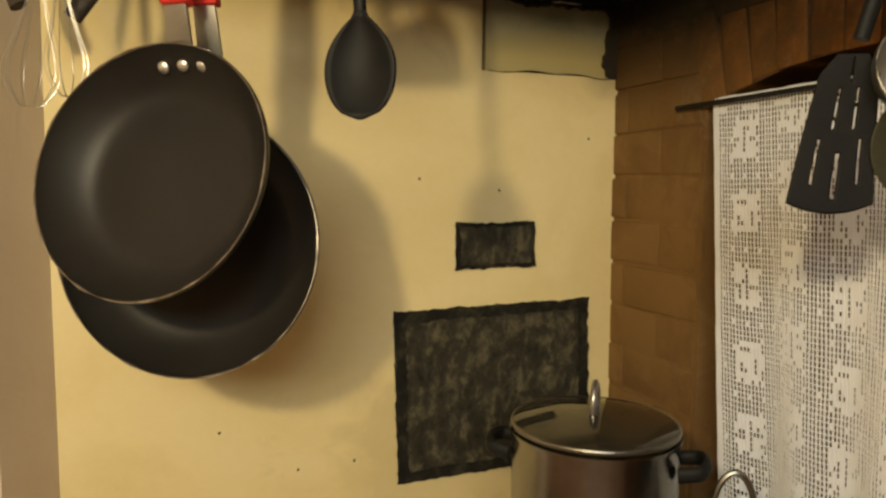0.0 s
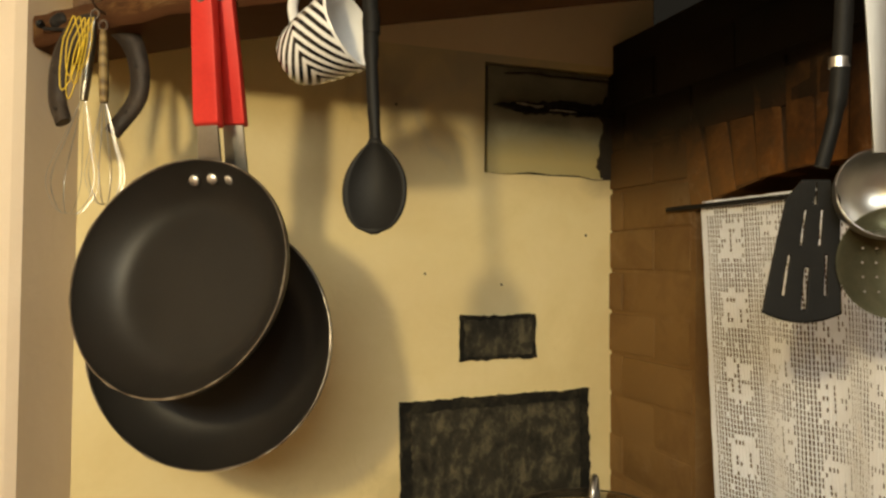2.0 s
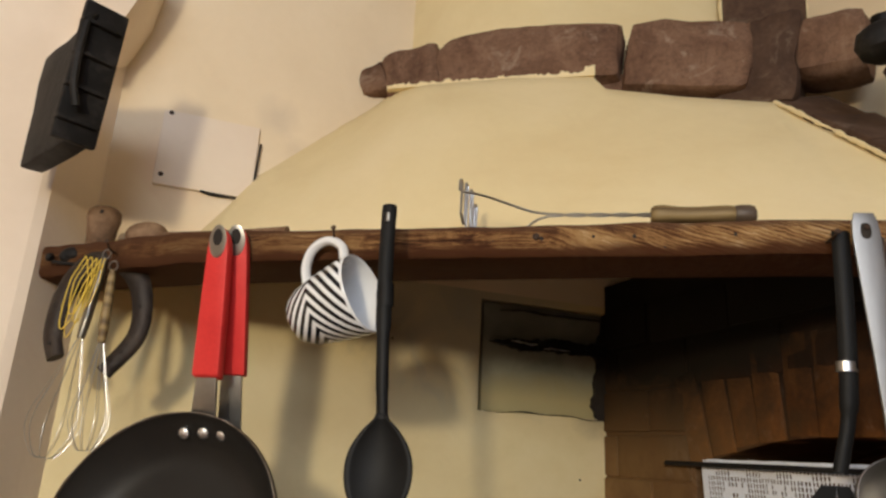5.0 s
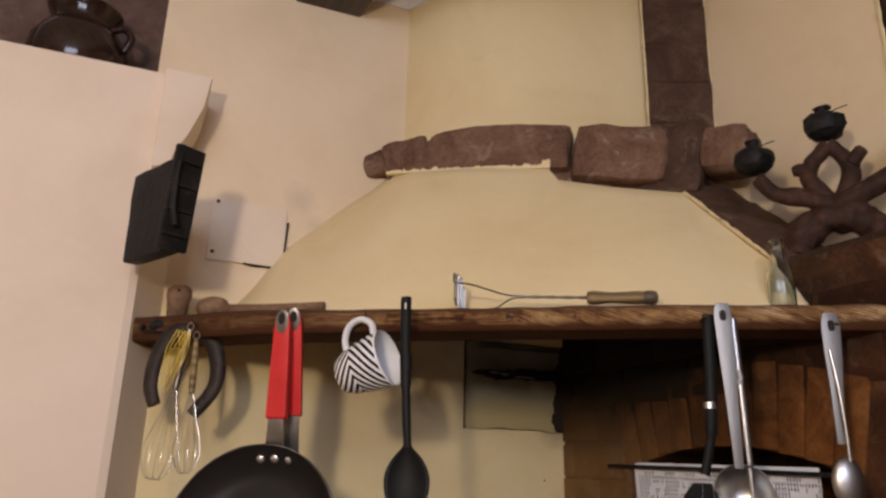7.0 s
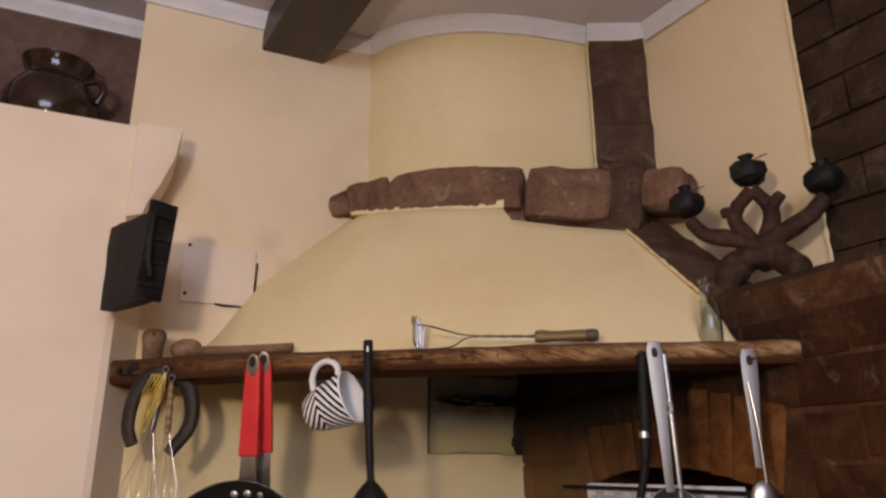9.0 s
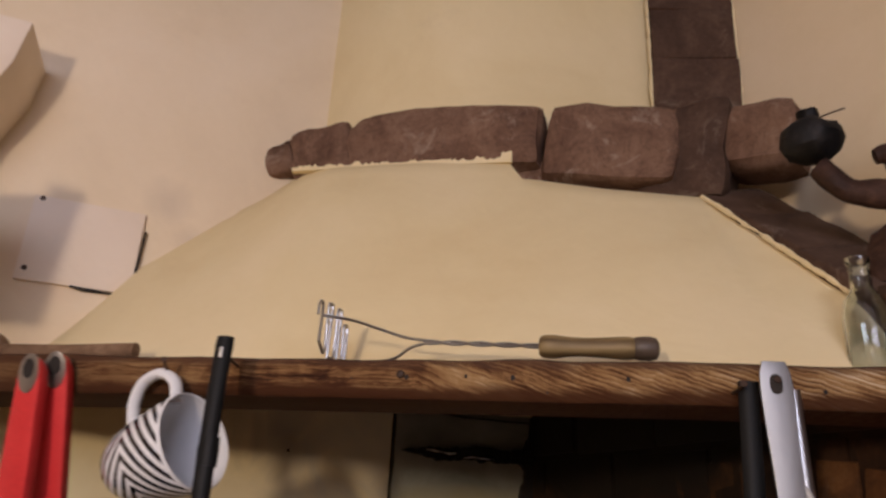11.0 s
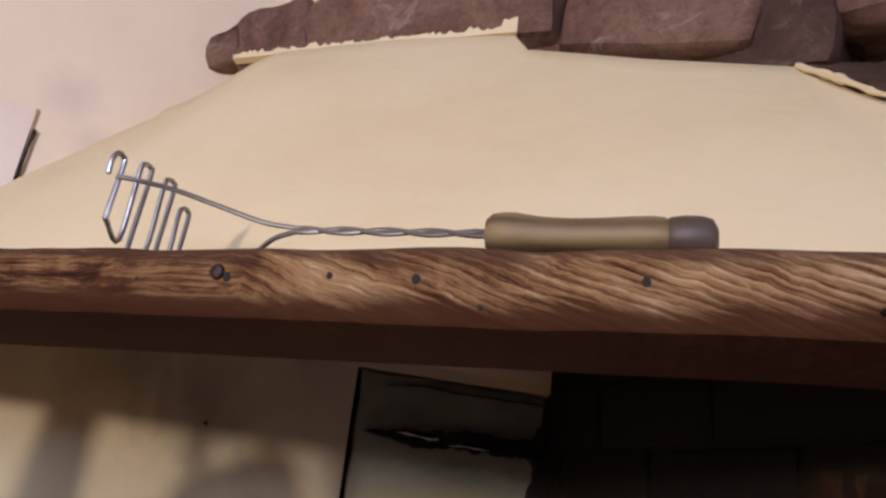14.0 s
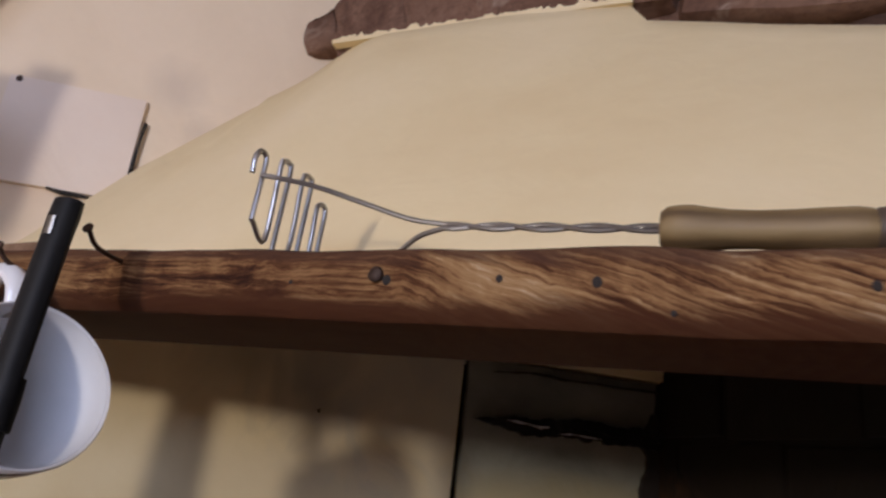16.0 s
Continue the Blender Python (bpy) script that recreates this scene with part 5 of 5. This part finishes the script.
# black iron holder on the jamb
holder = thing("iron_holder", Matrix.Translation((-0.384, 0.819, 2.178)) @ Matrix.Rotation(math.atan2(-0.105, 0.157), 4, "Z") @ Matrix.Diagonal((1, 1, 0.92, 1)), "black iron box holder with a carrying bar on the jamb", "iron holder")
bm = box(bmesh.new(), (0.150, 0.030, 0.190), pose(-0.004, 0, -0.008, 0, -2, 0), 0.004)
part("panel", rough_up(bm, 0.003, 40, 3, 3), IRON, holder)
part("side_plate", box(bmesh.new(), (0.012, 0.055, 0.205), pose(0.080, -0.006, 0.0, 0, 6, 0), 0.003), IRON, holder)
part("bar", tube(bend([(0.092, -0.02, 0.085), (0.097, -0.03, 0.06), (0.097, -0.03, -0.02), (0.094, -0.02, -0.06)], 6), 0.005, 8), IRON, holder)
for k in range(4):
    part("rib", box(bmesh.new(), (0.016, 0.050, 0.006), pose(0.078 + 0.005 * k, -0.010, -0.075 + 0.048 * k, 0, 6, 0), 0.002), IRON, holder)

# ---- on the brick ledge: carved root candelabrum ----
cd = Vector((0.915, -0.403, 0))
cand_m = Matrix(((cd.x, -cd.y, 0, 0.851), (cd.y, cd.x, 0, 0.878), (0, 0, 1, LEDGE + 0.002), (0, 0, 0, 1))) @ Matrix.Diagonal((1.0, 1.0, 1.10, 1))
cand = thing("candelabrum", cand_m, "dark carved root candelabrum with three cups on the ledge", "candelabrum")
bm = bmesh.new()
arc = [(0.068 * math.cos(a), 0, 0.004 + 0.066 * math.sin(a)) for a in [math.pi * (0.02 + 0.96 * i / 44) for i in range(45)]]
tube(arc, [0.027 + 0.002 * math.sin(i * 0.4) for i in range(45)], 20, bm)
part("foot", rough_up(rough_up(bm, 0.006, 38, 3), 0.004, 90, 5), ROOT_WOOD, cand, "arched scaly carved foot")
branches = (([(0.0, 0, 0.085), (-0.045, -0.005, 0.105), (-0.095, -0.010, 0.118), (-0.122, -0.012, 0.150)], 0.017),
            ([(-0.006, 0, 0.085), (-0.035, 0.004, 0.135), (-0.030, 0.004, 0.165), (0.0, 0, 0.198)], 0.017),
            ([(0.006, 0, 0.085), (0.030, 0.004, 0.135), (0.026, 0.004, 0.168), (0.0, 0, 0.198)], 0.017),
            ([(-0.034, 0.0, 0.150), (-0.052, 0, 0.160), (-0.062, 0, 0.158)], 0.012),
            ([(0.034, 0.0, 0.155), (0.048, 0, 0.176), (0.054, 0, 0.182)], 0.013),
            ([(0.0, 0, 0.085), (0.055, -0.006, 0.108), (0.098, -0.012, 0.128), (0.128, -0.014, 0.158)], 0.019))
for k, (pts, r) in enumerate(branches):
    line = bend(pts, 7)
    part("branch", rough_up(tube(line, [r * (1.1 - 0.35 * i / len(line)) for i in range(len(line))], 12), 0.0035, 40, k * 2.0), ROOT_WOOD, cand)
for x, y, z in ((-0.126, -0.012, 0.160), (0.0, 0, 0.208), (0.131, -0.014, 0.167)):
    bm = lathe([(0, 0), (0.018, 0.001), (0.031, 0.010), (0.036, 0.022), (0.033, 0.036), (0.022, 0.044), (0.012, 0.046), (0.012, 0.054), (0.016, 0.058), (0, 0.059)], 24, Matrix.Translation((x, y, z)))
    cup = part("cup", rough_up(rough_up(bm, 0.004, 60, x * 9), 0.002, 130, 1), IRON, cand, "blackened rough candle cup")
    part("wire", tube(bend([(x - 0.02, y - 0.02, z + 0.040), (x, y - 0.028, z + 0.036), (x + 0.030, y - 0.02, z + 0.046), (x + 0.040, y - 0.015, z + 0.050)], 4), 0.001, 5), RUST, cup)

# ---- on the jamb's head: jug and pots ----
def jug(place, scale, label):
    ob = thing("jug", Matrix.Translation(place) @ Matrix.Scale(scale, 4), label, "jug", "pots on the loft shelf")
    part("body", lathe([(0, 0), (0.075, 0), (0.098, 0.03), (0.108, 0.075), (0.104, 0.115), (0.085, 0.150), (0.068, 0.165), (0.066, 0.178), (0.078, 0.200), (0.082, 0.212), (0.076, 0.213), (0.06, 0.185), (0.058, 0.165), (0.09, 0.10), (0.06, 0.01), (0, 0.006)], 48), GLAZE, ob)
    part("handle", tube(bend([(0.075, 0, 0.165), (0.105, 0, 0.165), (0.122, 0, 0.140), (0.108, 0, 0.105)], 6), 0.009, 10), GLAZE, ob)
    part("handle", tube(bend([(-0.075, 0, 0.165), (-0.105, 0, 0.165), (-0.122, 0, 0.140), (-0.108, 0, 0.105)], 6), 0.009, 10), GLAZE, ob)


jug((-0.733, 1.015, 2.525), 1.0, "dark brown glazed two-handled jug on the loft shelf")
pan = thing("saucepan", (-1.04, 0.905, 2.525), "dark saucepan with a long handle beside the jug", "saucepan")
part("body", lathe([(0, 0), (0.09, 0), (0.095, 0.01), (0.095, 0.11), (0.098, 0.115), (0.092, 0.112), (0.09, 0.01), (0, 0.006)], 40), GLAZE, pan)
part("handle", tube([(0.09, 0.03, 0.095), (0.24, 0.11, 0.100)], 0.011, 10), IRON, pan)
crock = thing("crock", (-0.615, 1.090, 2.525), "small rough grey-brown pot in the loft corner", "crock")
part("body", rough_up(lathe([(0, 0), (0.035, 0), (0.045, 0.03), (0.04, 0.06), (0.03, 0.07), (0.032, 0.08), (0.026, 0.08), (0.024, 0.068), (0, 0.06)], 24), 0.003, 40, 4), OLD_WOOD, crock)

# ---- curtain over the arched opening ----
rod = thing("curtain_rod", BRICKWALL @ Matrix.Translation((0, 0, 0)), "thin dark iron curtain rod across the opening", "curtain rod")
part("bar", tube([(0.196, -0.012, 1.740), (0.45, -0.012, 1.740), (0.80, -0.012, 1.738)], 0.004, 8), IRON, rod)
curtain = thing("crochet_curtain", BRICKWALL @ Matrix.Translation((0.272, 0.006, 1.748)), "white cotton filet crochet curtain with square motifs", "curtain")
CW, CZ, CELL, ROW = 76, 96, 0.0060, 0.0079


def wave(i, j):
    x, d = i * CELL, j / CZ
    return Vector((x * (1 - 0.16 * d) + 0.075 * d + 0.0012 * noise.noise(Vector((i * 0.3, j * 0.2, 1))),
                   -0.004 - (0.002 + 0.008 * d) * (0.4 + math.sin(x * 40 + 0.7 + 0.6 * d) + 0.5 * math.sin(x * 19 + d * 3)),
                   -j * ROW + 0.003 * math.sin(x * 46 + 2) * d + 0.0010 * noise.noise(Vector((i * 0.25, j * 0.25, 5)))))


def filled(i, j):
    if j < 1 or i < 2:
        return True
    if j < 4:
        return j == 2 and (i // 5) % 2 == 0
    col, a = divmod(i - 6, 15)
    row, b = divmod(j - 4 + 5 * (col % 2), 14)
    if a >= 9 or b >= 9:
        return b == 11 and a % 4 == 0
    e = max(abs(a - 4) / 4.5, abs(b - 4) / 4.5)
    frayed = noise.noise(Vector((i * 0.9, j * 0.9, 2)))
    if e > 0.85:
        return frayed > 0.0 and (a + b) % 5 != 0
    if (row + col) % 2:
        return not (0.28 < e < 0.55 and (a - b) % 5 < 3) and frayed > -0.3
    return not ((a == 4 and abs(b - 4) < 3) or (b == 4 and 1 < abs(a - 4) < 4)) and frayed > -0.3


bm = bmesh.new()
for i in range(CW + 1):
    t = 0.0032 if i % 2 else 0.0024
    last = None
    for j in range(CZ + 1):
        p = wave(i, j)
        row = (bm.verts.new(p + Vector((-t / 2, -0.0004, 0))), bm.verts.new(p + Vector((t / 2, -0.0004, 0))))
        if last:
            bm.faces.new((last[0], last[1], row[1], row[0]))
        last = row
for j in range(CZ + 1):
    last = None
    for i in range(CW + 1):
        p = wave(i, j)
        row = (bm.verts.new(p + Vector((0, 0.0002, -0.0009))), bm.verts.new(p + Vector((0, 0.0002, 0.0009))))
        if last:
            bm.faces.new((last[0], last[1], row[1], row[0]))
        last = row
for i in range(CW):
    for j in range(CZ):
        if filled(i, j):
            bm.faces.new([bm.verts.new(wave(a, b) + Vector((0, 0.0004, 0))) for a, b in ((i, j), (i + 1, j), (i + 1, j + 1), (i, j + 1))])
lace = part("lace", bm, THREAD, curtain, smooth=False)
lace.modifiers.new("thick", "SOLIDIFY").thickness = 0.0009

# ---- on the stove ----
pot = thing("stockpot", Matrix.Translation((0.347, 1.0, 1.05)) @ Matrix.Diagonal((0.885, 0.885, 1.19, 1)) @ Matrix.Rotation(radians(-12), 4, "Z"), "stainless steel stockpot with a glass lid on the stove", "stockpot")
part("body", lathe([(0, 0.002), (0.118, 0.002), (0.122, 0.006), (0.122, 0.196), (0.125, 0.200), (0.125, 0.203), (0.119, 0.203), (0.119, 0.01), (0, 0.008)], 64), POT_STEEL, pot)
lid = part("lid", lathe([(0.120, 0.206), (0.123, 0.206), (0.123, 0.210), (0.112, 0.213), (0.06, 0.221), (0, 0.224), (0, 0.220), (0.06, 0.217), (0.112, 0.208)], 64), plain("smoked_glass", (0.20, 0.17, 0.12), 0.05, 0.0, 0.85), pot, "steamed glass lid")
part("lid_rim", tube([(0.1215 * math.cos(a), 0.1215 * math.sin(a), 0.2095) for a in [2 * math.pi * i / 64 for i in range(64)]], 0.0024, 8, closed=True), DULL_STEEL, lid, "thin steel lid rim")
part("knob", tube(bend([(0, -0.020, 0.218), (0, -0.018, 0.240), (0, 0, 0.252), (0, 0.018, 0.240), (0, 0.020, 0.218)], 6), 0.0055, 10), STEEL, lid, "small upright steel loop")
for sgn in (-1, 1):
    part("handle", tube(bend([(sgn * 0.120, -0.035, 0.172), (sgn * 0.150, -0.030, 0.176), (sgn * 0.158, 0, 0.178), (sgn * 0.150, 0.030, 0.176), (sgn * 0.120, 0.035, 0.172)], 6), 0.0085, 10, flat=0.8), BLACK_NYLON, pot, "black side handle")
kettle = thing("kettle", (0.505, 0.925, 1.05), "small steel kettle with an upright loop handle", "kettle")
part("body", lathe([(0, 0), (0.050, 0), (0.056, 0.02), (0.053, 0.08), (0.03, 0.115), (0, 0.12)], 40), STEEL, kettle)
part("loop", tube(bend([(-0.024, 0, 0.085), (-0.022, 0, 0.19), (0, 0, 0.222), (0.022, 0, 0.19), (0.024, 0, 0.085)], 6), 0.004, 8), DULL_STEEL, kettle, "dull steel loop handle")

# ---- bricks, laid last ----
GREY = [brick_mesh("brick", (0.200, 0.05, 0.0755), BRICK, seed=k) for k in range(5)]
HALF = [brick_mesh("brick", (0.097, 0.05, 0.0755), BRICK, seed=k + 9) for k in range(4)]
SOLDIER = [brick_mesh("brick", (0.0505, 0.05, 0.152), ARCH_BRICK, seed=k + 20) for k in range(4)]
BIG = [brick_mesh("brick", (0.230, 0.05, 0.087), BRICK_DARK, seed=k + 30) for k in range(4)]
STUB = [brick_mesh("brick", (0.089, 0.05, 0.087), BRICK_DARK, seed=k + 40) for k in range(3)]
rng = random.Random(4)


def jitter(s, z, turn=0.0):
    return pose(s + rng.uniform(-.003, .003), 0.0235 + rng.uniform(-.003, .002), z + rng.uniform(-.002, .002), rng.uniform(-.8, .8), turn + rng.uniform(-.8, .8), rng.uniform(-.8, .8))


for row in range(15):
    z = 0.93 + 0.082 * row
    if z > LEDGE - 0.03:
        break
    start = -0.06 if row % 2 else -0.16
    s = start
    while s < 1.9:
        mid = s + 0.1
        lo = z - 0.04
        near_arch = ARCH0 - 0.005 < mid + 0.09 and mid - 0.09 < ARCH1 + 0.005
        if near_arch and z + 0.035 < intrados(min(max(mid, ARCH0), ARCH1)) + 0.165:
            for h in (mid - 0.053, mid + 0.053):
                if (h + 0.047 < ARCH0 + 0.004 or h - 0.047 > ARCH1 - 0.004) and h > -0.04:
                    lay(rng.choice(HALF), brick_wall, jitter(h, z))
        elif mid > -0.09:
            lay(rng.choice(GREY), brick_wall, jitter(mid, z))
        s += 0.206
n = 11
for i in range(n):
    s = ARCH0 + (ARCH1 - ARCH0) * (i + 0.5) / n
    u = (2 * s - ARCH0 - ARCH1) / (ARCH1 - ARCH0)
    lay(rng.choice(SOLDIER), brick_wall, jitter(s + 0.025 * u, intrados(s) + 0.076, 14 * u))
for row in range(9):
    z = LEDGE + 0.045 + 0.092 * row
    if z > CEIL - 0.05:
        break
    s = 0.124 if row % 2 else 0.214
    if row % 2 == 0:
        lay(rng.choice(STUB), bare_wall, jitter(0.052, z))
    while s < 1.2:
        lay(rng.choice(BIG), bare_wall, jitter(s, z))
        s += 0.236
